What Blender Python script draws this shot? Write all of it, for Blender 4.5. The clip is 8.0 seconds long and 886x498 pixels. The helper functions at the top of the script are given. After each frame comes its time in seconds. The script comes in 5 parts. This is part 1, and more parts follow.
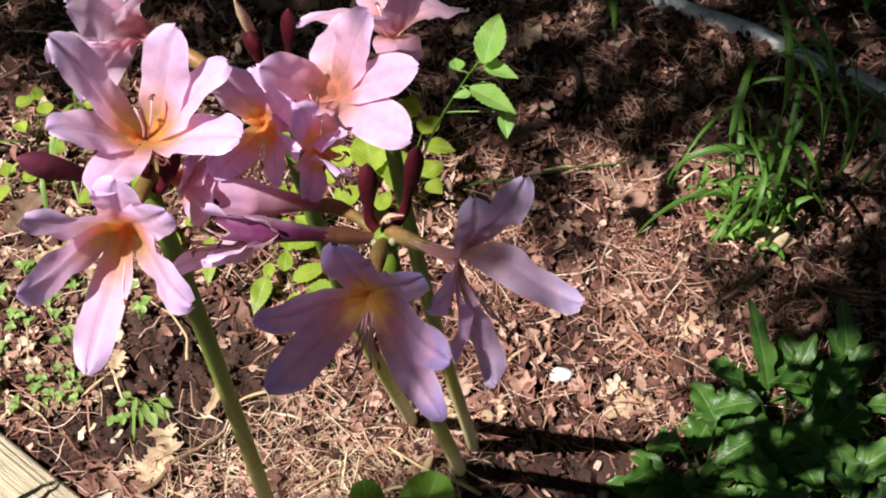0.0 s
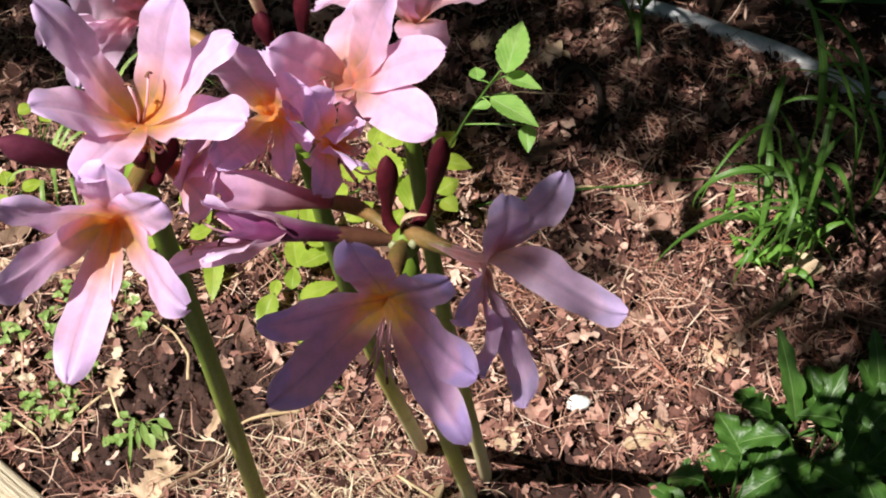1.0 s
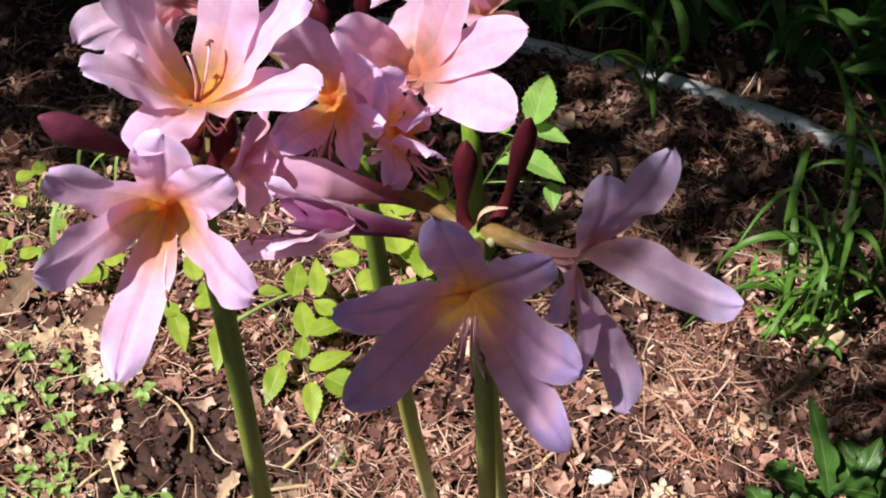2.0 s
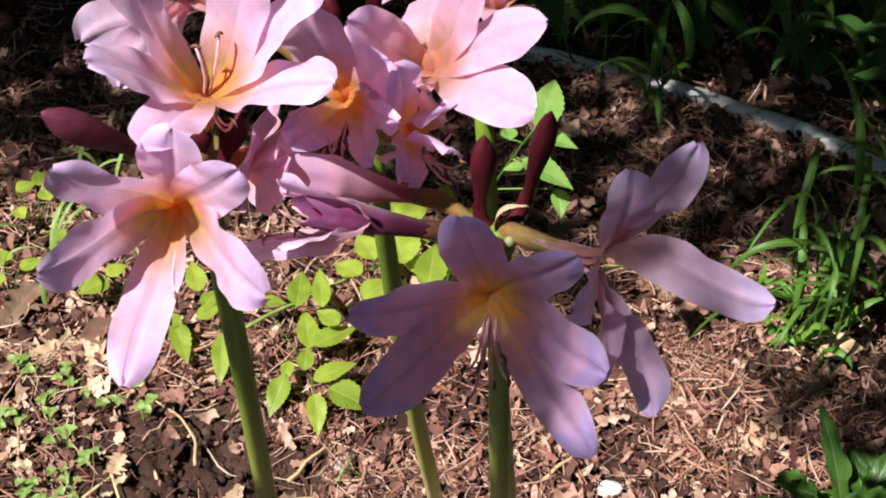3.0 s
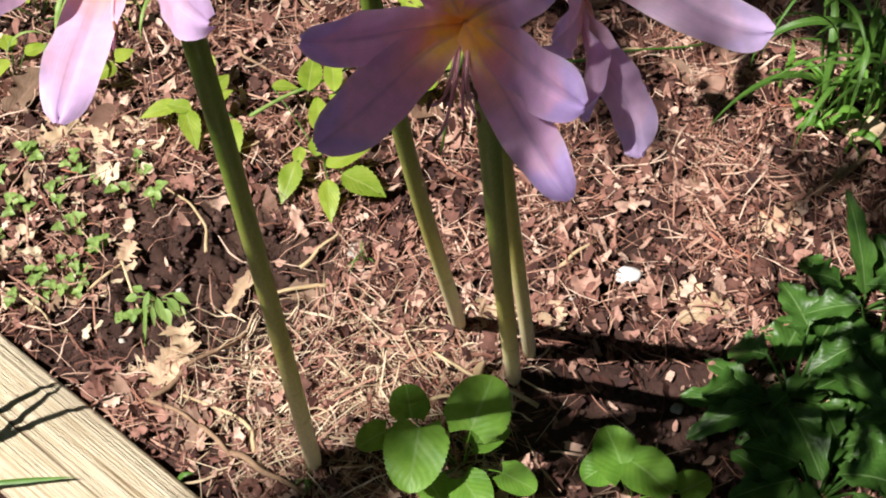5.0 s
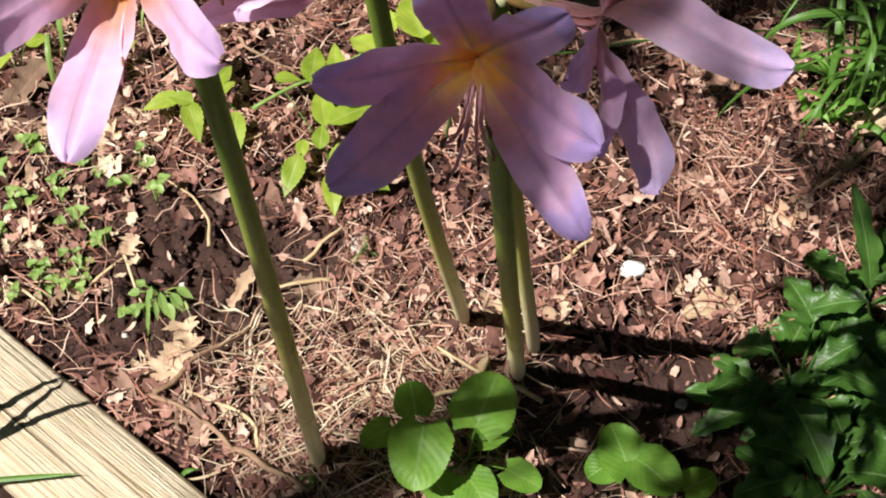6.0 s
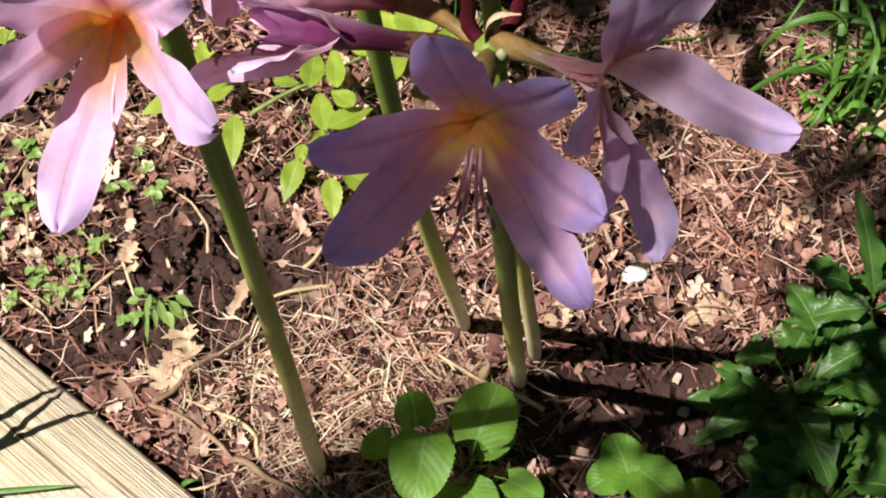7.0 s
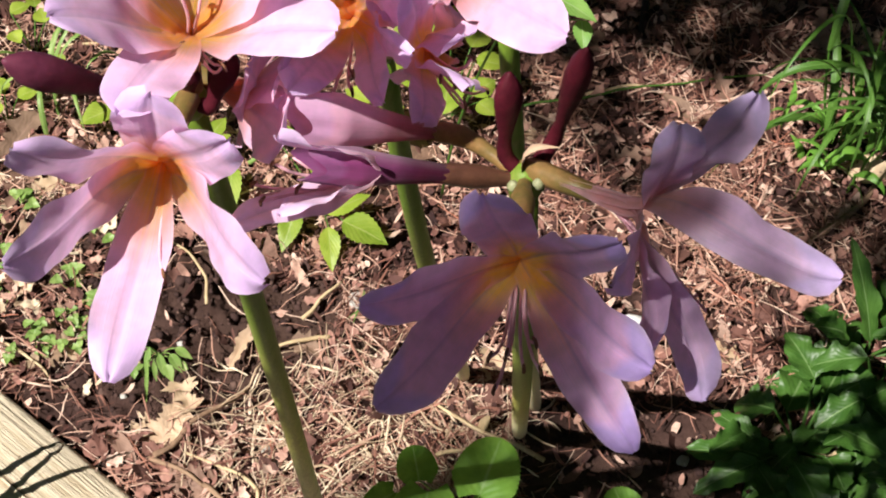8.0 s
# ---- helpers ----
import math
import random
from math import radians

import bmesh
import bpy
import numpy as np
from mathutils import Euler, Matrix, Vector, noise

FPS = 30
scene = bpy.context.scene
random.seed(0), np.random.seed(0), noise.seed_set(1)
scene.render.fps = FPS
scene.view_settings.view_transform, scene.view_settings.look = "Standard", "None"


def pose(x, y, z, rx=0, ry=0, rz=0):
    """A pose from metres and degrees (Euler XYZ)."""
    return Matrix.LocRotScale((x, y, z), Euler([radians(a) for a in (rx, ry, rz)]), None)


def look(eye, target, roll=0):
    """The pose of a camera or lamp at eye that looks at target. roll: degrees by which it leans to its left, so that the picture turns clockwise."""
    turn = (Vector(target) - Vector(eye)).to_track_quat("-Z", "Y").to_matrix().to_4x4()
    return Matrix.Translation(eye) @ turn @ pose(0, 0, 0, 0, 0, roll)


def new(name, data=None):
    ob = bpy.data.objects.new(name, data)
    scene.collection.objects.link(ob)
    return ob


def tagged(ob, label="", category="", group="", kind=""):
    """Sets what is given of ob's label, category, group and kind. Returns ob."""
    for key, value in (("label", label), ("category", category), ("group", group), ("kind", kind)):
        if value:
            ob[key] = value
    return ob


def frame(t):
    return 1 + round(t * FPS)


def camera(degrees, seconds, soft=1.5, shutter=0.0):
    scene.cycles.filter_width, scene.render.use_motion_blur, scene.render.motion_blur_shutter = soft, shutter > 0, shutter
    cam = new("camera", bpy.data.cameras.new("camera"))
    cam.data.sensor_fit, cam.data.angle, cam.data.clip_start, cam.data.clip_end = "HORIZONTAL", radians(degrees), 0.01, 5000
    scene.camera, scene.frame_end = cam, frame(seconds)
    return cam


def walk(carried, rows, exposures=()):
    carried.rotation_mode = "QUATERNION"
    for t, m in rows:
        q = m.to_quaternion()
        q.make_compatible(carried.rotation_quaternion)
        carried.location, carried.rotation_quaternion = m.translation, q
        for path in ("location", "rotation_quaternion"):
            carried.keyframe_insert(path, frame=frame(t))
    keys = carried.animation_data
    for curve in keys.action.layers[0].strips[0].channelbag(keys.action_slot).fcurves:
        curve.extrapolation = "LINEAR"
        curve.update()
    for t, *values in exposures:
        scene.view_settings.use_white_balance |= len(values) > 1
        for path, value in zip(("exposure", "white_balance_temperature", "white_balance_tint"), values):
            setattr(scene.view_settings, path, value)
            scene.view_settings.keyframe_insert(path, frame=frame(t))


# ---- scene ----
cam = camera(32.53, 8.0, soft=2.0)
EXPOSURES = [(0.0, 0.72)]
PATH = [
    (0, (-0.0113, -0.6013, 1.1368), (-0.0149, -0.0136, 0.3277), 0.02),
    (0.5, (-0.013, -0.5887, 1.1138), (-0.0199, 0.0056, 0.3096), 0.39),
    (1, (-0.0174, -0.5754, 1.0867), (-0.0263, 0.0279, 0.2893), 0.74),
    (1.5, (-0.0323, -0.5768, 1.0469), (-0.0345, 0.0552, 0.272), 1.34),
    (2, (-0.0478, -0.574, 1.029), (-0.0441, 0.085, 0.2768), 1.81),
    (2.2, (-0.0517, -0.5681, 1.0255), (-0.0469, 0.0972, 0.279), 1.82),
    (3.3, (-0.053, -0.5664, 1.0091), (-0.0511, 0.0995, 0.263), 1.35),
    (3.5, (-0.0507, -0.5657, 1.0043), (-0.0512, 0.089, 0.2484), 1.20),
    (4, (-0.0492, -0.5656, 0.9936), (-0.0521, 0.0555, 0.2099), 1.10),
    (4.5, (-0.0431, -0.5655, 0.9826), (-0.0521, 0.0223, 0.1736), 0.51),
    (5, (-0.0357, -0.5592, 0.9781), (-0.0527, 0.0058, 0.1532), -0.28),
    (5.2, (-0.0353, -0.5561, 0.978), (-0.0533, 0.0044, 0.1501), -0.10),
    (6.5, (-0.0412, -0.5344, 0.986), (-0.0569, 0.011, 0.148), -0.36),
    (7, (-0.0394, -0.5233, 0.9874), (-0.0563, 0.0164, 0.1458), -0.52),
    (7.5, (-0.0445, -0.5174, 0.994), (-0.0565, 0.026, 0.1546), -0.26),
    (8, (-0.0553, -0.5, 1.0073), (-0.0577, 0.0452, 0.169), 0.43),
]
walk(cam, [(t, look(eye, target, roll)) for t, eye, target, roll in PATH], EXPOSURES)

# world and light
SUN = Vector((-0.545, -0.355, 1.0))
world = bpy.data.worlds.new("world")
scene.world = world
world.use_nodes = True
_bg = world.node_tree.nodes["Background"]
_sky = world.node_tree.nodes.new("ShaderNodeTexSky")
_sky.sky_type, _sky.sun_disc = "NISHITA", False
_sky.sun_elevation = math.asin(SUN.normalized().z)
_sky.sun_rotation = math.atan2(SUN.x, SUN.y) % (2 * math.pi)
world.node_tree.links.new(_sky.outputs[0], _bg.inputs[0])
_bg.inputs[1].default_value = 0.032
_lamp = bpy.data.lights.new("sun", "SUN")
_lamp.energy, _lamp.angle, _lamp.color = 5.0, radians(0.55), (1.0, 0.955, 0.90)
sun = new("sun", _lamp)
sun.matrix_world = look(SUN * 20, (0, 0, 0))


# materials
def material(name, rough=0.6, spec=0.3):
    m = bpy.data.materials.new(name)
    m.use_nodes = True
    b = m.node_tree.nodes["Principled BSDF"]
    b.inputs["Roughness"].default_value = rough
    b.inputs["Specular IOR Level"].default_value = spec
    return m, m.node_tree, b


def add(nt, kind, **values):
    n = nt.nodes.new("ShaderNode" + kind)
    for k, v in values.items():
        n.inputs[1 if k == "second" else k].default_value = v
    return n


def ramp(nt, fac, stops, ease="LINEAR"):
    r = nt.nodes.new("ShaderNodeValToRGB")
    r.color_ramp.interpolation = ease
    e = r.color_ramp.elements
    while len(e) < len(stops):
        e.new(0.5)
    for el, (p, c) in zip(e, stops):
        el.position, el.color = p, (*c, 1)
    nt.links.new(fac, r.inputs[0])
    return r.outputs[0]


def mix(nt, fac, a, b, how="MIX"):
    n = nt.nodes.new("ShaderNodeMix")
    n.data_type, n.blend_type = "RGBA", how
    for s, v in ((n.inputs[0], fac), (n.inputs[6], a), (n.inputs[7], b)):
        if isinstance(v, bpy.types.NodeSocket):
            nt.links.new(v, s)
        elif isinstance(v, (int, float)):
            s.default_value = v
        else:
            s.default_value = (*v, 1)
    return n.outputs[2]


def coords(nt, kind="Object", scale=(1, 1, 1)):
    c = nt.nodes.new("ShaderNodeTexCoord")
    m = add(nt, "Mapping", Scale=scale)
    nt.links.new(c.outputs[kind], m.inputs[0])
    return m.outputs[0]


def noise_of(nt, vec, scale, detail=4.0, rough=0.55, out=0):
    n = add(nt, "TexNoise", Scale=scale, Detail=detail, Roughness=rough)
    nt.links.new(vec, n.inputs["Vector"])
    return n.outputs[out]


def bump(nt, b, height, strength, distance=0.001):
    n = add(nt, "Bump", Strength=strength, Distance=distance)
    nt.links.new(height, n.inputs["Height"])
    nt.links.new(n.outputs[0], b.inputs["Normal"])
    return n.outputs[0]


def see_through(nt, b, colour, share, normal=None):
    """Light that comes through a thin leaf or petal."""
    tr = nt.nodes.new("ShaderNodeBsdfTranslucent")
    mx = add(nt, "MixShader")
    if isinstance(share, float):
        mx.inputs[0].default_value = share
    else:
        nt.links.new(share, mx.inputs[0])
    nt.links.new(colour, tr.inputs[0])
    nt.links.new(b.outputs[0], mx.inputs[1])
    nt.links.new(tr.outputs[0], mx.inputs[2])
    if normal:
        nt.links.new(normal, tr.inputs["Normal"])
    nt.links.new(mx.outputs[0], nt.nodes["Material Output"].inputs[0])


def uv_split(nt):
    c = nt.nodes.new("ShaderNodeTexCoord")
    s = nt.nodes.new("ShaderNodeSeparateXYZ")
    nt.links.new(c.outputs["UV"], s.inputs[0])
    return c.outputs["UV"], s.outputs[0], s.outputs[1]


def tepal_material(name, tube, throat, warm, blade, tip, share=0.33):
    m, nt, b = material(name, 0.42, 0.35)
    uv, u, v = uv_split(nt)
    obj = coords(nt)
    wob = add(nt, "Math", second=0.10)
    wob.operation = "MULTIPLY_ADD"
    nt.links.new(noise_of(nt, obj, 90, 3), wob.inputs[0])
    nt.links.new(v, wob.inputs[2])
    mid = add(nt, "Math", second=0.5)
    mid.operation = "SUBTRACT"
    nt.links.new(u, mid.inputs[0])
    ab = add(nt, "Math")
    ab.operation = "ABSOLUTE"
    nt.links.new(mid.outputs[0], ab.inputs[0])
    flame = add(nt, "Math", second=0.22)
    flame.operation = "MULTIPLY_ADD"
    nt.links.new(ab.outputs[0], flame.inputs[0])
    nt.links.new(wob.outputs[0], flame.inputs[2])
    col = ramp(nt, flame.outputs[0], [(0.08, tube), (0.20, throat), (0.42, throat), (0.54, warm), (0.72, blade), (0.94, blade), (1.0, tip)])
    mp = add(nt, "Mapping", Scale=(30, 1.2, 1))
    nt.links.new(uv, mp.inputs[0])
    vein = noise_of(nt, mp.outputs[0], 1.0, 3)
    col = mix(nt, ramp(nt, vein, [(0.35, (0, 0, 0)), (0.7, (0.28, 0.28, 0.28))]), col, tip)
    col = mix(nt, ramp(nt, ab.outputs[0], [(0.0, (0.42, 0.42, 0.42)), (0.06, (0, 0, 0))]), col, [x * 0.72 for x in tip])
    rim = ramp(nt, ab.outputs[0], [(0.40, (0, 0, 0)), (0.5, (0.35, 0.35, 0.35))])
    col = mix(nt, rim, col, [min(1.0, x * 0.6 + 0.38) for x in blade])
    spots = ramp(nt, noise_of(nt, obj, 260, 2), [(0.3, (0.9, 0.9, 0.9)), (0.7, (1.08, 1.05, 1.08))])
    col = mix(nt, 1.0, col, spots, "MULTIPLY")
    nt.links.new(col, b.inputs["Base Color"])
    nrm = bump(nt, b, vein, 0.25, 0.0005)
    b.inputs["Sheen Weight"].default_value = 0.15
    deep = ramp(nt, v, [(0.12, (0.78, 0.78, 0.78)), (0.36, (0.72, 0.72, 0.72)), (0.52, (share, share, share))])
    see_through(nt, b, col, deep, nrm)
    return m


M_TEPAL = tepal_material("petal_pink", (0.90, 0.56, 0.12), (1.0, 0.60, 0.09), (1.0, 0.52, 0.44), (0.98, 0.64, 0.89), (0.84, 0.60, 0.95), 0.42)
M_TEPAL_BACK = tepal_material("petal_back", (0.46, 0.28, 0.13), (0.90, 0.50, 0.30), (0.93, 0.48, 0.50), (0.92, 0.54, 0.74), (0.81, 0.54, 0.84), 0.40)
# lilac and mauve toned down for shaded flowers: some shade is in the colour
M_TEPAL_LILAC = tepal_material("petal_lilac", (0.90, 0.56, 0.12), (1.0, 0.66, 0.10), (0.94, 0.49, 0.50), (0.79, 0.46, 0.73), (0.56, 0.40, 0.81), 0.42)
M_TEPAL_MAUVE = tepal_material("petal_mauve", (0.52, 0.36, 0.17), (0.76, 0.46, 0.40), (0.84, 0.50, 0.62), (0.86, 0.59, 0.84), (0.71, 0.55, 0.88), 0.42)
M_TEPAL_PALE = tepal_material("petal_pale", (0.46, 0.28, 0.13), (0.86, 0.52, 0.50), (0.95, 0.60, 0.70), (0.98, 0.69, 0.90), (0.88, 0.66, 0.95), 0.40)
M_TEPAL_PURPLE = tepal_material("petal_purple", (0.24, 0.09, 0.05), (0.22, 0.03, 0.09), (0.22, 0.03, 0.12), (0.27, 0.045, 0.17), (0.32, 0.10, 0.26), 0.25)

M_TEPAL_ROSE = tepal_material("petal_rose", (0.30, 0.12, 0.06), (0.58, 0.26, 0.28), (0.70, 0.34, 0.42), (0.82, 0.46, 0.60), (0.74, 0.44, 0.66), 0.38)


def stalk_material(name, low, high, length, pale):
    m, nt, b = material(name, 0.5, 0.25)
    obj = coords(nt)
    s = nt.nodes.new("ShaderNodeSeparateXYZ")
    nt.links.new(obj, s.inputs[0])
    z = add(nt, "Math", second=1 / length)
    z.operation = "MULTIPLY"
    nt.links.new(s.outputs[2], z.inputs[0])
    col = ramp(nt, z.outputs[0], [(0.0, pale), (0.15, pale), (0.46, low), (0.84, high), (1.0, high)])
    st = noise_of(nt, coords(nt, scale=(900, 900, 14)), 1.0, 3)
    col = mix(nt, 1.0, col, ramp(nt, st, [(0.3, (0.80, 0.82, 0.8)), (0.7, (1.1, 1.08, 1.1))]), "MULTIPLY")
    col = mix(nt, ramp(nt, noise_of(nt, obj, 45, 5), [(0.58, (0, 0, 0)), (0.75, (0.5, 0.5, 0.5))]), col, (0.30, 0.22, 0.09))
    nt.links.new(col, b.inputs["Base Color"])
    b.inputs["Subsurface Weight"].default_value = 0.08
    b.inputs["Subsurface Radius"].default_value = (0.004, 0.006, 0.002)
    bump(nt, b, st, 0.2, 0.0004)
    return m


M_STALK = stalk_material("flower_stalk", (0.52, 0.48, 0.12), (0.15, 0.24, 0.027), 0.66, (0.82, 0.73, 0.45))


def plain_mat(name, a, c, scale, rough=0.55, spec=0.3, bumps=0.3, dist=0.001, kind="Object"):
    m, nt, b = material(name, rough, spec)
    obj = coords(nt, kind)
    col = ramp(nt, noise_of(nt, obj, scale, 6, 0.65), [(0.3, a), (0.7, c)])
    col = mix(nt, 1.0, col, ramp(nt, noise_of(nt, obj, scale * 7, 3), [(0.25, (0.8, 0.8, 0.8)), (0.75, (1.12, 1.12, 1.12))]), "MULTIPLY")
    nt.links.new(col, b.inputs["Base Color"])
    bump(nt, b, noise_of(nt, obj, scale * 4, 5), bumps, dist)
    return m


M_BUD = plain_mat("bud_maroon", (0.034, 0.003, 0.008), (0.095, 0.010, 0.018), 60, 0.6, 0.15)
M_BUD_PINK = plain_mat("bud_rose", (0.06, 0.009, 0.030), (0.15, 0.035, 0.062), 45, 0.55, 0.18)
M_TUBE = plain_mat("flower_tube", (0.13, 0.11, 0.03), (0.30, 0.15, 0.06), 80, 0.45)
M_TUBE_PURPLE = plain_mat("flower_tube_purple", (0.075, 0.030, 0.022), (0.14, 0.060, 0.035), 60, 0.45)
M_THROAT = plain_mat("flower_throat", (1.0, 0.50, 0.03), (1.0, 0.66, 0.08), 90, 0.5)
see_through(M_THROAT.node_tree, M_THROAT.node_tree.nodes["Principled BSDF"], add(M_THROAT.node_tree, "RGB").outputs[0], 0.4)
M_THROAT.node_tree.nodes["RGB"].outputs[0].default_value = (1.0, 0.55, 0.06, 1)
M_FILAMENT = plain_mat("filament", (0.72, 0.36, 0.46), (0.86, 0.52, 0.56), 50, 0.4)
M_ANTHER = plain_mat("anther", (0.10, 0.04, 0.05), (0.25, 0.12, 0.05), 200, 0.7)
M_KNOB = plain_mat("pale_knob", (0.24, 0.26, 0.12), (0.36, 0.36, 0.22), 200, 0.5)
M_BRACT = plain_mat("dry_bract", (0.50, 0.33, 0.18), (0.66, 0.48, 0.34), 60, 0.7)
M_PIPE = plain_mat("white_pipe", (0.70, 0.72, 0.74), (0.84, 0.85, 0.86), 25, 0.35, 0.5, 0.05)
M_STONE_W = plain_mat("white_stone", (0.74, 0.73, 0.70), (0.9, 0.89, 0.87), 40, 0.6)
M_STONE_P = plain_mat("pale_stone", (0.42, 0.39, 0.35), (0.60, 0.57, 0.52), 60, 0.7)
M_STONE_G = plain_mat("grey_stone", (0.22, 0.21, 0.20), (0.45, 0.42, 0.40), 40, 0.7)
M_TWIG = plain_mat("twig_bark", (0.14, 0.08, 0.05), (0.38, 0.25, 0.16), 40, 0.8, 0.15, 0.6)
M_ROOT = plain_mat("dark_root", (0.018, 0.012, 0.010), (0.05, 0.035, 0.028), 60, 0.8, 0.15, 0.6)
M_STRAW = plain_mat("dry_straw", (0.45, 0.32, 0.17), (0.70, 0.55, 0.34), 30, 0.6)
M_TREE = plain_mat("tree_bark", (0.08, 0.06, 0.045), (0.22, 0.17, 0.13), 12, 0.9, 0.1, 0.9, 0.01)


def leaf_material(name, dark, light, rib, share=0.35, rough=0.4, veins=0.14):
    m, nt, b = material(name, rough, 0.4)
    uv, u, v = uv_split(nt)
    obj = coords(nt)
    info = nt.nodes.new("ShaderNodeObjectInfo")
    col = ramp(nt, noise_of(nt, obj, 70, 5), [(0.3, dark), (0.7, light)])
    col = mix(nt, 1.0, col, ramp(nt, info.outputs["Random"], [(0.0, (0.78, 0.82, 0.7)), (1.0, (1.15, 1.1, 1.05))]), "MULTIPLY")
    mid = add(nt, "Math", second=0.5)
    mid.operation = "SUBTRACT"
    nt.links.new(u, mid.inputs[0])
    ab = add(nt, "Math")
    ab.operation = "ABSOLUTE"
    nt.links.new(mid.outputs[0], ab.inputs[0])
    slant = add(nt, "Math", second=-0.9)
    slant.operation = "MULTIPLY_ADD"
    nt.links.new(ab.outputs[0], slant.inputs[0])
    nt.links.new(v, slant.inputs[2])
    wave = add(nt, "Math", second=44.0)
    wave.operation = "MULTIPLY"
    nt.links.new(slant.outputs[0], wave.inputs[0])
    sn = add(nt, "Math")
    sn.operation = "SINE"
    nt.links.new(wave.outputs[0], sn.inputs[0])
    lines = ramp(nt, sn.outputs[0], [(0.90, (0, 0, 0)), (1.0, (veins, veins, veins))])
    col = mix(nt, lines, col, rib)
    col = mix(nt, ramp(nt, ab.outputs[0], [(0.012, (0.75, 0.75, 0.75)), (0.035, (0, 0, 0))]), col, rib)
    nt.links.new(col, b.inputs["Base Color"])
    nrm = bump(nt, b, sn.outputs[0], 0.12, 0.0006)
    see_through(nt, b, col, share, nrm)
    return m


M_LEAF_LIME = leaf_material("leaf_lime", (0.279, 0.419, 0.042), (0.446, 0.567, 0.093), (0.465, 0.558, 0.167), 0.45)
M_LEAF_FRESH = leaf_material("leaf_fresh", (0.20, 0.40, 0.085), (0.32, 0.53, 0.15), (0.40, 0.56, 0.24), 0.4)
M_LEAF_MID = leaf_material("leaf_mid", (0.121, 0.288, 0.037), (0.195, 0.409, 0.065), (0.223, 0.372, 0.130))
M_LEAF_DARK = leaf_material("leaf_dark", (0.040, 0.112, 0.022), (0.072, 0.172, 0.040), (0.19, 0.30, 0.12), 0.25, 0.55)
M_LEAF_BUSH = leaf_material("leaf_bushy", (0.042, 0.113, 0.019), (0.084, 0.191, 0.037), (0.205, 0.326, 0.121), 0.3, 0.42)
M_VIOLET = leaf_material("leaf_violet", (0.121, 0.279, 0.033), (0.214, 0.409, 0.065), (0.251, 0.409, 0.121), 0.38, 0.45, 0.06)
M_CLOVER = leaf_material("leaf_clover", (0.186, 0.326, 0.074), (0.335, 0.465, 0.149), (0.372, 0.465, 0.205), 0.3)
M_GRASS = leaf_material("grass_blade", (0.070, 0.167, 0.026), (0.121, 0.260, 0.047), (0.205, 0.372, 0.093), 0.35)
M_DRY = leaf_material("leaf_dry", (0.446, 0.298, 0.195), (0.670, 0.502, 0.372), (0.484, 0.335, 0.233), 0.12, 0.7)
M_DRY_DARK = leaf_material("leaf_brown", (0.158, 0.088, 0.067), (0.307, 0.186, 0.144), (0.260, 0.158, 0.112), 0.1, 0.7)


def ground_material():
    m, nt, b = material("soil", 0.95, 0.1)
    obj = coords(nt)
    col = ramp(nt, noise_of(nt, obj, 30, 8, 0.7), [(0.3, (0.026, 0.014, 0.012)), (0.55, (0.062, 0.034, 0.028)), (0.8, (0.115, 0.066, 0.054))])
    col = mix(nt, ramp(nt, noise_of(nt, obj, 5, 4), [(0.45, (0, 0, 0)), (0.7, (0.5, 0.5, 0.5))]), col, (0.11, 0.066, 0.048))
    nt.links.new(col, b.inputs["Base Color"])
    bump(nt, b, noise_of(nt, obj, 160, 8, 0.7), 0.9, 0.004)
    return m


M_SOIL = ground_material()


def litter_material(name, stops, rough=0.7, share=0.0):
    m, nt, b = material(name, rough, 0.25)
    geo = nt.nodes.new("ShaderNodeNewGeometry")
    col = ramp(nt, geo.outputs["Random Per Island"], stops)
    obj = coords(nt)
    col = mix(nt, 1.0, col, ramp(nt, noise_of(nt, obj, 150, 5), [(0.25, (0.6, 0.58, 0.56)), (0.75, (1.2, 1.2, 1.2))]), "MULTIPLY")
    nt.links.new(col, b.inputs["Base Color"])
    bump(nt, b, noise_of(nt, obj, 500, 4), 0.4, 0.001)
    return m


M_NEEDLE = litter_material("pine_straw", [(0.0, (0.055, 0.022, 0.017)), (0.28, (0.203, 0.083, 0.060)), (0.52, (0.388, 0.192, 0.138)), (0.74, (0.573, 0.358, 0.267)), (0.90, (0.757, 0.579, 0.458)), (1.0, (0.388, 0.129, 0.077))])
M_CHIP = litter_material("leaf_litter", [(0.0, (0.031, 0.013, 0.012)), (0.4, (0.117, 0.051, 0.041)), (0.68, (0.272, 0.130, 0.102)), (0.88, (0.498, 0.295, 0.229)), (1.0, (0.688, 0.476, 0.382))], 0.75)
M_PALE = litter_material("pale_straw", [(0.0, (0.30, 0.20, 0.13)), (0.4, (0.52, 0.39, 0.26)), (1.0, (0.82, 0.69, 0.50))])
M_SCRAP = litter_material("leaf_scraps", [(0.0, (0.063, 0.029, 0.023)), (0.35, (0.172, 0.078, 0.060)), (0.6, (0.326, 0.166, 0.130)), (0.82, (0.562, 0.350, 0.272)), (1.0, (0.724, 0.517, 0.415))], 0.75)
M_CRUMB = litter_material("soil_crumbs", [(0.0, (0.038, 0.020, 0.018)), (0.8, (0.088, 0.048, 0.040)), (1.0, (0.151, 0.092, 0.073))], 0.95)


